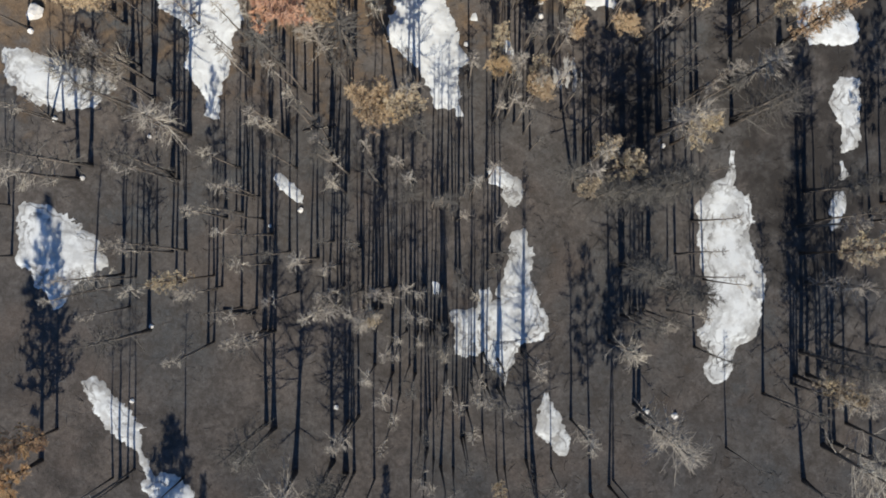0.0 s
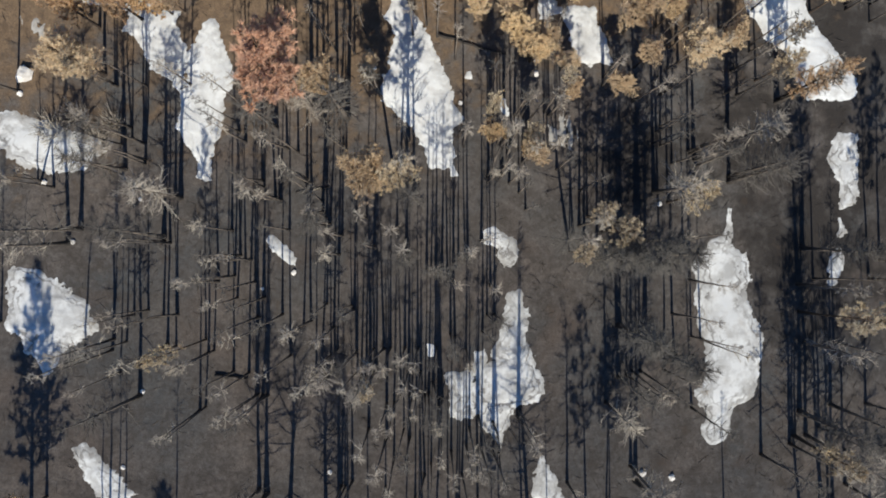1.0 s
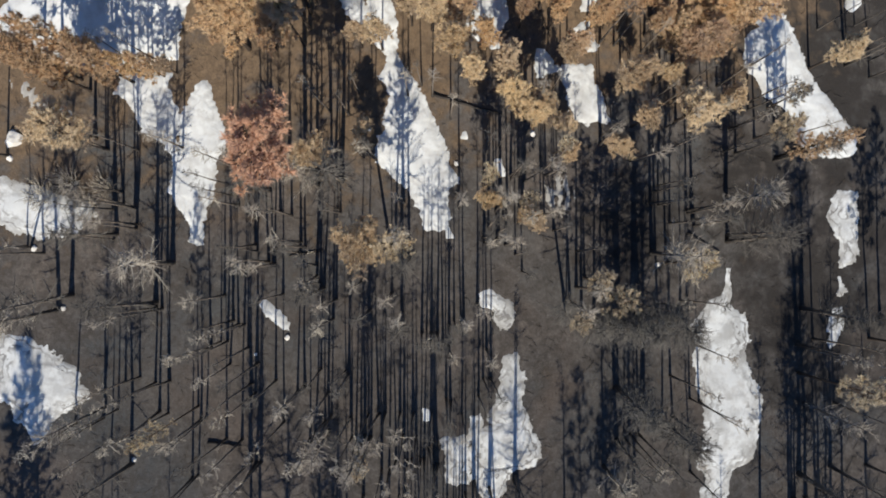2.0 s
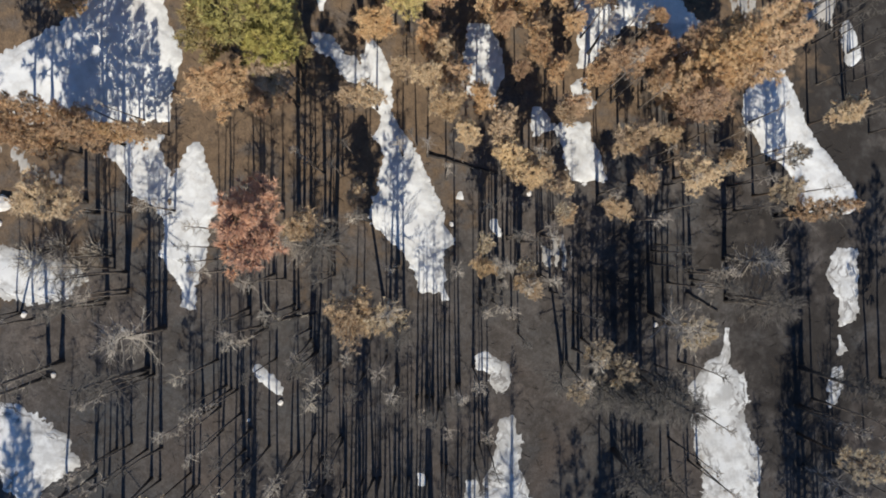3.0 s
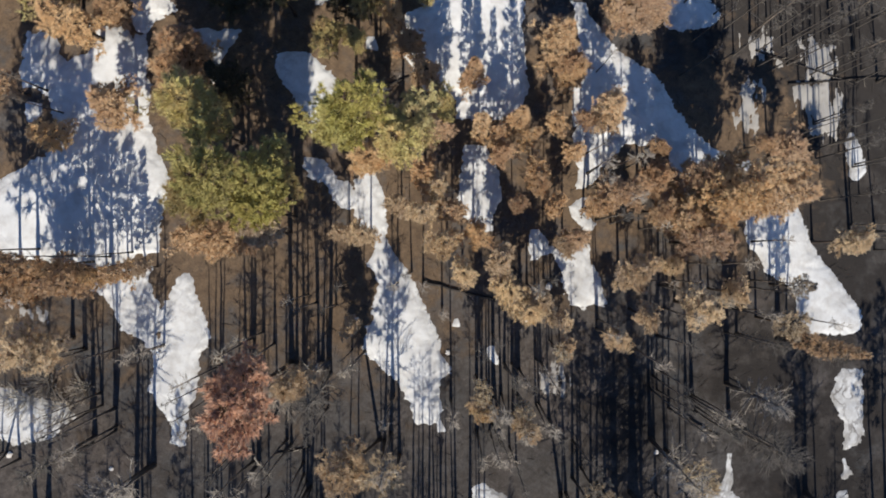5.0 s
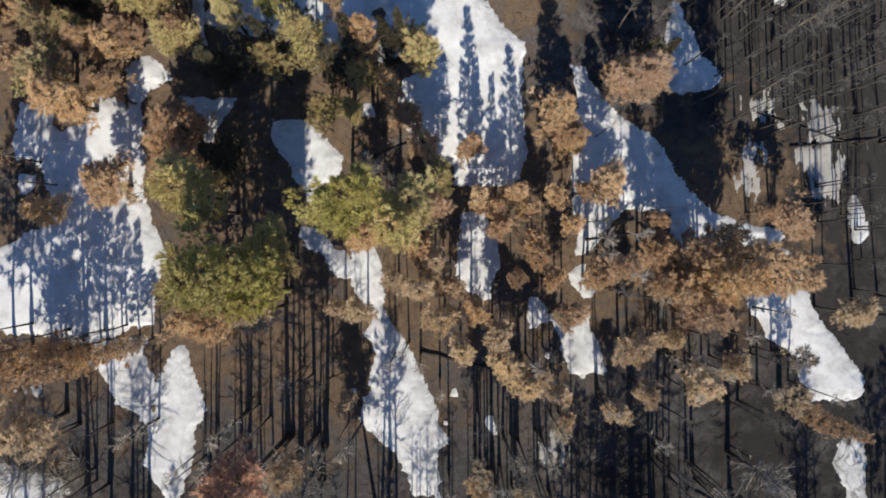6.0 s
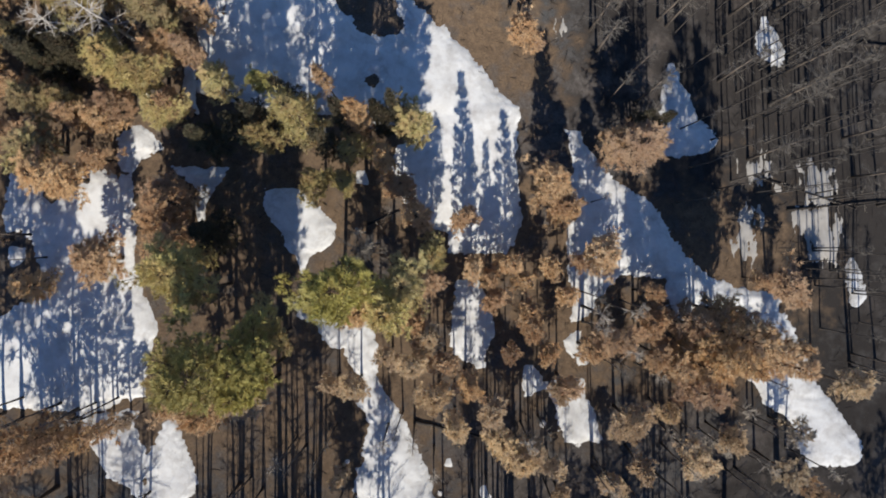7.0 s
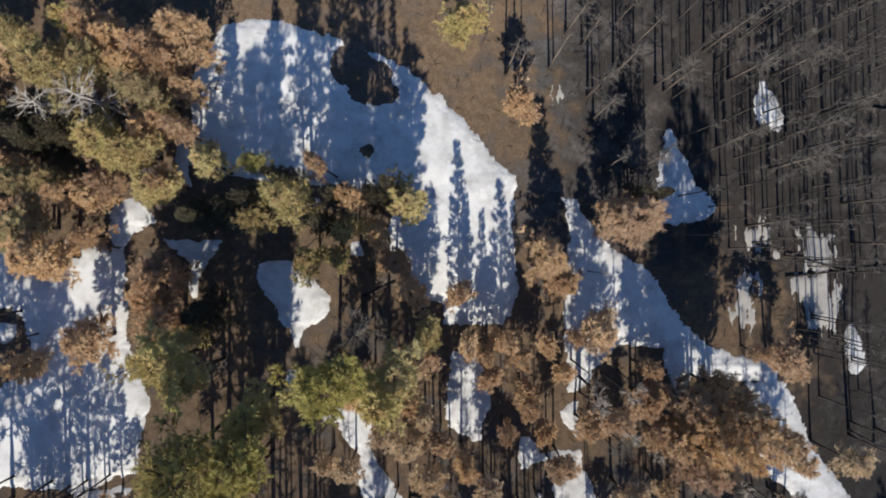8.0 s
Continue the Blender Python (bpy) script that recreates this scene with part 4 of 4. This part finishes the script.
plant_crowned("O", [(-5.4, 44.5, 6.0, 2.2)])
plant_crowned("D", [(-19.5, 54.3, 8.0, 3.0), (-17.7, 54.9, 8.0, 2.6), (-22.7, 50.3, 7.0, 3.0), (-25.5, 49.5, 7.0, 2.8), (-28.2, 47.6, 6.0, 2.6), (-24.2, 46.4, 6.0, 2.4), (-29.0, 51.4, 7.0, 2.6)])
plant_crowned("F", [(4.9, 37.4, 9.5, 2.2), (6.2, 36.6, 9.0, 1.9), (7.8, 37.8, 10.0, 2.6), (8.9, 36.6, 9.5, 2.1), (4.2, 41.6, 9.6, 2.4), (11.4, 44.4, 10.0, 4.2), (12.7, 42.2, 7.0, 3.2)])
# Near-black firs added between crowns: they darken the gaps and shade the snow.
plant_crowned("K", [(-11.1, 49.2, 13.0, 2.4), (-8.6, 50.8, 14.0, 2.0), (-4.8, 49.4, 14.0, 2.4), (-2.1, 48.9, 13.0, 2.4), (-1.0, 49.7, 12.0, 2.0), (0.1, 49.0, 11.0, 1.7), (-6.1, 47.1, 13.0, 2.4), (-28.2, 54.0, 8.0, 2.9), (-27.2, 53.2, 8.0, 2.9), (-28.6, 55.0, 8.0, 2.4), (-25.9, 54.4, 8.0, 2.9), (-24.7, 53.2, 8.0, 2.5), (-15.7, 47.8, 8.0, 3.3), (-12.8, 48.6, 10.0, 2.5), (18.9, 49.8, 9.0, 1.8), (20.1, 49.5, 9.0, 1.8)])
# The first two are unseen firs, placed for their shadow tips.
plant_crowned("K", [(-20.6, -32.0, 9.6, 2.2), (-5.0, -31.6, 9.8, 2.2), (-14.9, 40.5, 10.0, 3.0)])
plant_crowned("R", [(-11.0, 17.9, 20.0, 4.8)])
plant_crowned("C", [(-13.6, 28.3, 15.0, 3.1), (-4.2, 34.6, 8.0, 3.5)])
FAR_STAND += [(36.05, 35.58, 9.3), (38.43, 36.19, 8.7), (34.59, 37.78, 9.1), (36.02, 38.97, 9.5), (39.94, 35.07, 9.8), (35.48, 36.26, 10.2), (37.90, 37.06, 9.9), (34.92, 37.19, 9.7), (36.46, 31.73, 10.2), (37.57, 36.89, 10.3), (39.14, 38.41, 9.4), (39.71, 34.83, 10.4), (40.21, 32.23, 8.9), (35.91, 38.74, 9.4)]
FAR_STAND += [(24.86, 61.98, 10.1), (27.49, 60.76, 10.1), (30.00, 63.94, 10.1), (31.82, 61.39, 10.1), (33.95, 64.58, 10.1), (35.48, 56.78, 10.1), (35.80, 60.96, 10.1), (38.68, 60.77, 10.1), (38.69, 54.22, 10.1), (40.44, 62.66, 10.1), (41.94, 58.36, 10.1), (43.22, 61.67, 10.1), (27.76, 51.47, 10.1), (29.13, 53.10, 10.1), (33.10, 51.08, 10.1), (34.31, 46.99, 10.1), (32.16, 43.86, 10.1), (36.62, 50.58, 10.1), (37.78, 49.55, 10.1), (41.03, 50.60, 10.1), (42.36, 49.04, 10.1), (30.82, 55.68, 10.1), (40.74, 43.88, 10.1), (36.36, 43.92, 10.1), (38.25, 43.39, 10.1), (28.37, 45.00, 10.1), (20.73, 53.04, 10.1), (34.76, 52.12, 10.1), (31.67, 48.53, 10.1), (35.95, 47.50, 10.1)]
FAR_STAND += [(40.64, 54.24, 10.1), (43.16, 54.27, 10.1), (35.18, 63.57, 10.1), (37.16, 64.68, 10.1), (41.71, 65.89, 10.1), (31.15, 66.06, 10.1), (28.39, 64.41, 10.1), (31.95, 57.25, 10.1), (29.59, 50.56, 10.1), (39.10, 57.36, 10.1), (33.19, 45.98, 10.1), (37.81, 59.96, 9.2), (24.28, 65.69, 9.4), (25.13, 62.30, 8.7), (23.54, 58.49, 9.1), (24.01, 54.90, 9.7), (25.49, 53.24, 10.1), (23.68, 49.66, 10.7), (24.52, 46.25, 10.2), (23.30, 43.12, 10.0), (27.26, 67.29, 10.7), (27.56, 62.09, 10.7), (28.07, 58.33, 9.5), (28.24, 56.52, 10.8), (28.38, 54.35, 8.8), (26.54, 48.73, 9.6), (27.54, 47.48, 9.8), (26.85, 44.23, 10.0), (30.73, 64.86, 10.2), (31.53, 61.80, 11.0)]
FAR_STAND += [(30.83, 60.58, 10.7), (31.42, 55.25, 9.9), (30.73, 54.05, 10.6), (30.26, 50.67, 8.7), (30.82, 45.52, 8.7), (30.64, 44.03, 8.9), (32.82, 65.33, 10.7), (32.08, 62.52, 8.6), (33.76, 60.16, 10.7), (34.32, 56.44, 11.0), (32.50, 54.45, 10.0), (31.67, 50.92, 9.5), (33.06, 47.88, 8.6), (33.60, 44.27, 10.9), (37.35, 66.64, 9.7), (36.19, 62.54, 10.0), (36.17, 59.36, 10.9), (35.93, 56.68, 10.3), (35.12, 53.83, 10.9), (35.72, 49.93, 8.5), (35.32, 46.66, 8.6), (35.72, 43.35, 8.7), (39.53, 66.45, 10.2), (38.63, 62.42, 10.3), (37.69, 61.04, 10.2), (40.05, 57.27, 9.6), (38.92, 53.81, 9.4), (38.04, 50.45, 10.0), (37.88, 47.23, 10.4), (37.02, 43.51, 10.3)]
FAR_STAND += [(41.65, 67.26, 10.5), (41.31, 64.04, 9.6), (42.43, 61.03, 9.3), (41.20, 55.58, 9.6), (42.55, 54.29, 9.3), (41.75, 48.96, 9.6), (40.58, 47.96, 9.8), (40.26, 42.80, 10.6), (-5.99, -20.15, 12.0), (-2.85, -20.24, 12.0), (-1.57, -20.28, 12.0), (15.29, -20.78, 12.0)]
plant_burned("p", [(-35.37, 18.85, 9.2), (-33.75, 11.32, 9.2), (-27.53, 19.55, 9.2), (-27.06, 14.43, 10.1), (-26.76, 12.38, 10.1), (-26.13, 14.83, 10.1), (-25.19, 14.56, 11.0), (-25.09, 12.75, 10.1), (-22.43, 9.80, 11.0), (-22.87, 5.98, 12.9), (-23.34, 6.08, 12.0), (-23.42, -0.24, 12.0), (-23.12, -2.67, 11.0), (-22.41, -2.87, 11.0), (-27.59, -3.11, 10.1), (-26.44, -2.40, 10.1), (-26.88, -4.95, 9.2), (-29.76, -3.48, 9.2), (-25.86, -0.14, 10.1), (-24.69, 0.25, 10.1), (-22.25, -0.15, 10.1), (-20.34, -8.32, 11.0), (-19.87, -8.04, 11.0), (-19.67, -3.43, 11.0), (-19.20, -3.24, 11.0), (-28.13, -19.49, 11.0), (-27.53, -19.75, 11.0), (-26.93, -19.53, 11.0), (-26.38, -18.83, 11.0), (-22.32, -19.67, 11.0)])
plant_burned("p", [(-17.53, 16.58, 10.1), (-16.65, 14.76, 11.0), (-15.08, 10.87, 11.0), (-14.11, 9.88, 11.0), (-13.67, 9.74, 10.1), (-13.12, 14.28, 10.1), (-12.88, 7.12, 11.0), (-12.19, 13.90, 10.1), (-11.40, 11.61, 11.0), (-11.05, 11.21, 10.1), (-10.07, 9.63, 11.0), (-9.77, 8.13, 11.0), (-9.42, 7.64, 10.1), (-8.27, 14.47, 10.1), (-8.02, 14.17, 10.1), (-6.00, 18.96, 7.4), (-2.49, 15.02, 11.0), (-18.81, 2.67, 10.1), (-17.75, 7.09, 11.0), (-17.48, 3.16, 10.1), (-17.02, 4.92, 11.0), (-16.58, 4.63, 11.0), (-16.10, 4.53, 11.0), (-15.71, 2.66, 11.0), (-15.40, -0.43, 12.9), (-15.15, -1.27, 12.0), (-14.93, 1.29, 11.0), (-18.01, 3.16, 10.1), (-11.62, -1.19, 11.0), (-10.99, -0.80, 11.0)])
plant_burned("p", [(-10.54, -5.24, 11.0), (-9.64, 0.68, 11.0), (-9.04, -1.31, 11.0), (-10.10, -4.75, 11.0), (-9.28, -3.77, 11.0), (-8.62, 4.95, 11.0), (-8.34, 6.64, 11.0), (-7.33, 0.17, 11.0), (-7.02, -5.28, 12.0), (-6.67, -5.78, 12.0), (-6.22, 8.16, 10.1), (-5.52, 5.66, 12.0), (-5.60, -3.31, 11.0), (-4.45, -8.03, 12.0), (-3.58, 7.17, 10.1), (-2.73, 5.42, 11.0), (-3.21, -7.31, 11.0), (-0.98, 3.66, 11.0), (-0.57, 3.96, 11.0), (-0.12, 3.66, 11.0), (0.38, 3.56, 11.0), (-16.23, -5.17, 11.0), (-15.64, -7.13, 12.0), (-15.40, -7.03, 12.0), (-15.06, -7.14, 12.0), (-14.63, -7.14, 11.0), (-17.52, -5.06, 10.1), (-13.42, -0.20, 10.1), (-12.73, -3.74, 11.0), (-8.74, -3.28, 11.0)])
plant_burned("p", [(-6.23, -5.53, 11.0), (-5.39, -5.30, 11.0), (-4.71, -3.32, 11.0), (-3.81, -8.04, 11.0), (-2.22, -7.32, 11.0), (-1.87, -7.23, 11.0), (-1.48, -5.34, 11.0), (-1.13, -7.34, 12.0), (-0.78, -7.24, 12.0), (-0.38, -6.35, 11.0), (0.02, -7.85, 11.0), (0.42, -7.76, 11.0), (-2.57, -5.23, 11.0), (-4.16, -3.23, 11.0), (-2.87, -3.24, 11.0), (-1.68, -3.25, 11.0), (-0.13, -3.26, 11.0), (-14.91, -15.69, 12.0), (-8.33, -19.60, 11.0), (-7.75, -19.47, 11.0), (-6.02, -10.22, 11.0), (-4.44, -10.84, 11.0), (-3.80, -12.72, 11.0), (-4.53, -15.16, 11.0), (-2.96, -10.28, 11.0), (-2.47, -11.03, 11.0), (-1.13, -14.26, 12.0), (-0.58, -13.28, 11.0), (-0.23, -19.19, 11.0), (0.32, -10.83, 11.0)])
plant_burned("p", [(-8.35, -15.07, 11.0), (-8.01, -15.08, 11.0), (-7.38, -14.60, 11.0), (-1.37, -17.59, 11.0), (-0.83, -18.59, 11.0), (-1.97, -16.11, 11.0), (1.62, 22.56, 10.1), (2.32, 14.60, 11.0), (4.80, 19.55, 11.0), (3.88, 6.20, 12.9), (5.94, 20.09, 10.1), (6.96, 17.53, 11.0), (7.59, 17.54, 10.1), (8.26, 17.04, 10.1), (5.40, 14.91, 10.1), (5.66, 14.40, 10.1), (6.27, 13.64, 10.1), (6.69, 14.94, 10.1), (4.93, 12.85, 9.2), (5.65, 11.83, 10.1), (6.42, 11.33, 10.1), (9.72, 17.85, 10.1), (10.14, 17.60, 10.1), (9.70, 13.95, 10.1), (7.90, 8.98, 8.3), (12.25, 6.24, 12.0), (12.83, 7.53, 12.0), (15.13, 20.34, 9.2), (11.15, 18.93, 8.3), (20.17, 6.01, 10.1)])
plant_burned("p", [(19.77, 15.17, 10.1), (20.52, 14.92, 10.1), (1.44, 4.17, 11.0), (1.85, 4.67, 11.0), (2.46, 4.67, 11.0), (2.71, 4.67, 11.0), (0.88, 2.65, 11.0), (1.29, 2.65, 11.0), (3.96, -1.89, 11.0), (4.37, -0.38, 11.0), (4.69, 2.14, 11.0), (5.03, -0.39, 11.0), (0.17, -8.45, 11.0), (1.13, -2.12, 11.0), (1.53, -2.38, 11.0), (2.49, -3.39, 11.0), (2.78, -10.28, 11.0), (3.59, -9.30, 11.0), (4.85, -9.82, 11.0), (7.03, -9.36, 12.0), (7.19, -8.96, 11.0), (17.03, -5.97, 12.0), (17.56, -5.57, 12.0), (0.91, -19.37, 11.0), (1.17, -12.33, 11.0), (1.61, -16.79, 11.0), (1.86, -16.69, 11.0), (2.12, -14.33, 11.0), (2.52, -11.86, 11.0), (3.48, -11.88, 11.0)])
plant_burned("p", [(3.83, -12.14, 11.0), (4.89, -12.41, 11.0), (5.39, -12.42, 11.0), (3.51, -16.34, 11.0), (5.51, -19.50, 11.0), (9.66, -19.62, 8.3), (20.60, 19.69, 10.1), (21.35, 22.11, 10.1), (23.17, 14.49, 11.0), (23.60, 14.45, 11.0), (27.66, 22.02, 10.1), (29.28, 24.51, 9.2), (32.05, 19.17, 11.0), (32.73, 21.36, 10.1), (21.58, 13.30, 11.0), (21.34, -0.47, 12.0), (23.00, 2.64, 11.0), (23.12, -2.54, 11.0), (23.97, -2.81, 11.0), (20.51, -5.60, 11.0), (21.49, -4.07, 11.0), (32.26, -12.45, 12.9), (32.77, -11.69, 12.9), (33.34, 2.10, 12.0), (33.78, 2.10, 12.0), (35.01, 2.63, 12.0), (36.71, -3.17, 11.0), (35.76, -18.42, 12.9), (35.72, -13.04, 12.0), (37.42, -13.07, 12.0)])
plant_burned("p", [(39.77, -8.96, 12.0), (35.08, -10.96, 12.0), (25.84, -18.16, 8.3), (-36.54, -0.56, 11.0), (-36.85, 3.73, 10.1), (-26.89, 11.81, 10.1), (-32.45, 10.71, 9.2), (-15.21, 11.45, 10.1), (-13.79, 9.76, 11.0), (-11.44, 10.68, 10.1), (-10.02, 8.74, 10.1), (-17.24, 1.27, 11.0), (4.57, 11.48, 9.2), (5.83, 12.45, 9.2), (7.32, 10.46, 8.3), (20.29, 5.27, 11.0), (22.39, 6.23, 11.0), (-26.17, 15.91, 10.1), (-24.97, 19.42, 9.2), (-25.03, 13.14, 10.1), (-16.74, 17.89, 11.0), (-14.70, 18.06, 11.0), (-10.59, 17.93, 13.8), (-11.05, 18.18, 12.0), (-9.67, 23.67, 10.1), (-8.93, 23.00, 10.1), (-8.51, 18.11, 10.1), (-7.81, 18.32, 9.2), (-4.92, 18.85, 10.1), (-2.77, 11.90, 13.8)])
plant_burned("p", [(-14.25, 20.14, 10.1), (-13.34, 20.58, 9.2), (-12.43, 19.62, 9.2), (-17.18, 15.60, 10.1), (15.24, 21.19, 9.2), (17.93, 19.02, 11.0), (20.16, 16.17, 11.0), (20.53, 16.75, 10.1), (23.69, 13.61, 11.0), (23.30, 14.21, 10.1), (26.81, 19.92, 9.2), (27.39, 22.00, 9.2), (29.23, 23.86, 8.3), (39.34, 29.40, 9.2), (41.53, 28.86, 9.2), (5.57, 14.24, 10.1), (5.96, 14.80, 10.1), (7.65, 13.21, 11.0), (8.01, 15.21, 10.1), (9.96, 14.09, 11.0), (10.83, 12.62, 11.0), (5.00, 15.79, 10.1), (6.95, 17.16, 10.1), (12.89, 10.72, 11.0), (4.48, 12.00, 10.1), (20.08, 24.63, 8.3), (20.84, 24.12, 8.3), (21.61, 24.11, 8.3), (22.14, 24.59, 8.3), (23.46, 26.06, 8.3)])
plant_burned("p", [(26.34, 26.01, 8.3), (29.56, 27.98, 8.3), (8.99, 24.35, 8.3), (10.48, 24.81, 8.3), (19.14, 29.11, 9.2), (21.21, 29.58, 9.2), (16.59, 29.63, 9.2), (-2.16, 24.56, 9.2), (-0.96, 25.50, 9.2), (-0.01, 24.52, 9.2), (-6.41, 24.65, 8.3), (-7.34, 22.78, 8.3), (8.45, 60.21, 10.1), (9.29, 59.94, 10.1), (9.78, 59.35, 10.1), (12.30, 60.90, 10.1), (12.71, 61.41, 9.2), (17.12, 52.01, 10.1), (19.90, 63.12, 9.2), (6.76, 63.73, 9.2), (18.39, 65.11, 9.2), (-30.45, 40.51, 8.3), (-29.18, 38.69, 8.3), (-30.82, 27.62, 9.2), (-28.08, 27.06, 9.2), (-26.81, 26.56, 10.1), (-25.53, 26.96, 9.2), (-23.82, 27.33, 9.2), (-3.00, 39.56, 10.1), (-3.93, 40.52, 8.3)])
plant_burned("p", [(-2.78, 35.80, 10.1), (15.45, 43.13, 7.4), (39.00, 28.74, 9.2), (41.37, 27.16, 9.2), (-7.51, 0.50, 8.0)])
plant_burned("b", [(-31.23, 5.99, 13.8), (-25.28, -6.99, 12.0), (17.88, 6.16, 12.0), (18.30, -5.58, 12.9), (17.34, -14.07, 12.0), (7.44, -18.92, 12.0), (27.94, 19.77, 10.1), (31.71, 19.16, 11.0), (33.89, -3.15, 11.0), (36.16, -17.92, 12.9), (37.42, -16.16, 12.0), (39.66, -19.29, 12.9), (23.86, 13.05, 11.0), (-27.36, 19.40, 9.2), (-21.31, 19.68, 9.2), (24.70, 23.25, 8.3), (39.08, 28.27, 9.2), (18.04, 60.44, 10.1), (22.68, 59.02, 10.1), (21.91, 59.62, 10.1), (26.47, 62.80, 10.1), (28.81, 60.28, 10.1), (35.93, 54.09, 11.0), (37.71, 57.34, 10.1), (27.46, 54.11, 10.1), (39.31, 49.04, 10.1), (34.06, 55.21, 10.1)])
plant_burned("b", [(42.35, 42.84, 10.1), (30.02, 47.01, 10.1), (15.70, 58.48, 9.2), (16.18, 56.49, 9.2), (18.69, 54.02, 10.1), (19.68, 52.03, 10.1), (19.13, 50.03, 10.1), (13.76, 63.95, 9.2), (15.27, 62.99, 9.2), (39.98, 45.43, 10.1), (15.15, -8.38, 11.0), (29.48, -13.34, 12.0), (22.96, -8.96, 11.0), (11.46, -15.29, 11.0), (-7.09, -3.54, 12.0), (-5.90, -5.12, 12.0), (-8.96, -4.63, 11.0), (-27.46, -2.17, 12.0), (-9.66, 7.50, 11.0)])
plant_burned("w", [(-15.35, -15.19, 12.9), (-14.63, -15.60, 12.0), (-12.92, -19.46, 12.9), (14.43, 4.80, 12.0), (15.74, 4.29, 11.0), (13.27, 4.54, 10.1), (17.74, -15.44, 13.8), (26.90, 15.30, 12.0), (35.12, -18.15, 12.9), (36.19, -8.91, 12.0), (27.03, 12.16, 12.9), (-26.68, 12.30, 10.1), (27.00, 11.63, 12.0), (-3.54, 38.97, 9.2), (33.05, 60.79, 10.1), (32.32, 52.10, 10.1), (16.33, -6.07, 12.0), (33.76, -11.67, 12.0), (-2.05, 10.06, 12.0), (-10.00, 16.72, 11.0), (-2.68, 4.34, 8.0), (19.86, 10.67, 14.0), (-23.40, 6.49, 12.0), (-22.04, 9.84, 12.0), (-14.14, 16.09, 11.0), (-30.26, 7.21, 13.0), (-7.96, 17.00, 13.0)])
plant_burned("p", [(16.50, 34.30, 11.8), (14.55, 34.06, 11.3), (13.86, 35.55, 11.4), (17.97, 34.58, 10.3), (14.59, 32.71, 10.1), (15.32, 29.92, 11.7), (16.99, 30.99, 12.3)])
plant_burned("d", [(16.6, 4.6, 14.0), (18.4, 5.2, 14.5), (16.4, -1.5, 13.0), (18.7, -3.0, 15.0), (-8.6, -19.6, 12.5), (-9.6, -18.6, 12.0), (33.2, -9.5, 13.0), (34.0, 5.5, 13.5)])
plant_burned("s", [(-22.15, 56.01, 12.0), (-26.06, 55.82, 9.0)])
plant_leaning("B", -3.7, 11.4, 12.0, 3.3, -12)
plant_leaning("T", -3.3, 11.3, 12.0, 2.8, 3)
plant_leaning("w", 11.8, 6.2, 11.0, 0.0, -9)
plant_leaning("w", 8.1, -20.2, 14.0, 0.0, -5)
plant_leaning("w", 33.2, -21.3, 14.0, 0.0, -4)
plant_leaning("p", -33.5, 11.2, 10.0, 0.0, 17)
plant_leaning("B", 14.9, -21.3, 14.0, 2.6, 3)
plant_leaning("p", -4.9, 18.8, 11.0, 0.0, -3)
stone(-30.91, 6.09, 0.22)
stone(-33.20, 11.08, 0.25)
stone(-25.10, -6.65, 0.20)
stone(-25.34, 9.72, 0.18)
stone(18.37, -14.75, 0.30)
stone(21.09, -15.17, 0.30)
stone(8.97, 22.53, 0.22)
stone(-9.33, -13.83, 0.20)
stone(-34.80, 20.22, 0.70)
stone(-35.19, 18.62, 0.25)
stone(-5.61, 21.52, 0.20)
stone(20.33, 9.51, 0.22)
stone(2.08, 18.55, 0.20)
stone(-15.12, 2.02, 0.15)
stone(-26.62, -13.01, 0.20)
stone(8.96, 21.30, 0.25)
stone(-21.64, 51.87, 0.20)
stone(10.95, 57.10, 0.30)
stone(-12.47, 3.40, 0.25)
stone(10.93, 24.11, 0.30)
dry_shrub(-32.4, 15.4, 3.2, 1.1)
dry_shrub(-29.3, 14.6, 3.0, 1.1)
dry_shrub(-27.6, 16.2, 2.4, 1.1)
dry_shrub(-30.5, 16.7, 2.6, 1.1)
fallen_log(-0.1, 24.7, 6.2, 23.0, 0.14)
fallen_log(40.9, 57.9, 44.5, 57.7, 0.20)
fallen_log(-21.2, 19.6, -22.2, 19.3, 0.10)
fallen_log(-19.1, -5.4, -16.3, -5.7, 0.16)
fallen_log(23.2, 12.4, 26.2, 10.6, 0.14)
fallen_log(33.6, 42.4, 43.4, 43.3, 0.12)
fallen_log(30.5, 45.6, 40.1, 42.5, 0.10)
fallen_log(-9.5, 10.9, -12.4, 10.4, 0.10)
fallen_log(-3.9, 41.2, -1.1, 42.4, 0.13)

join_far_stand()
scatter_sticks(7000)
for one in (*sum(BARE.values(), []), *sum(FULL.values(), [])):
    drop_template(one)
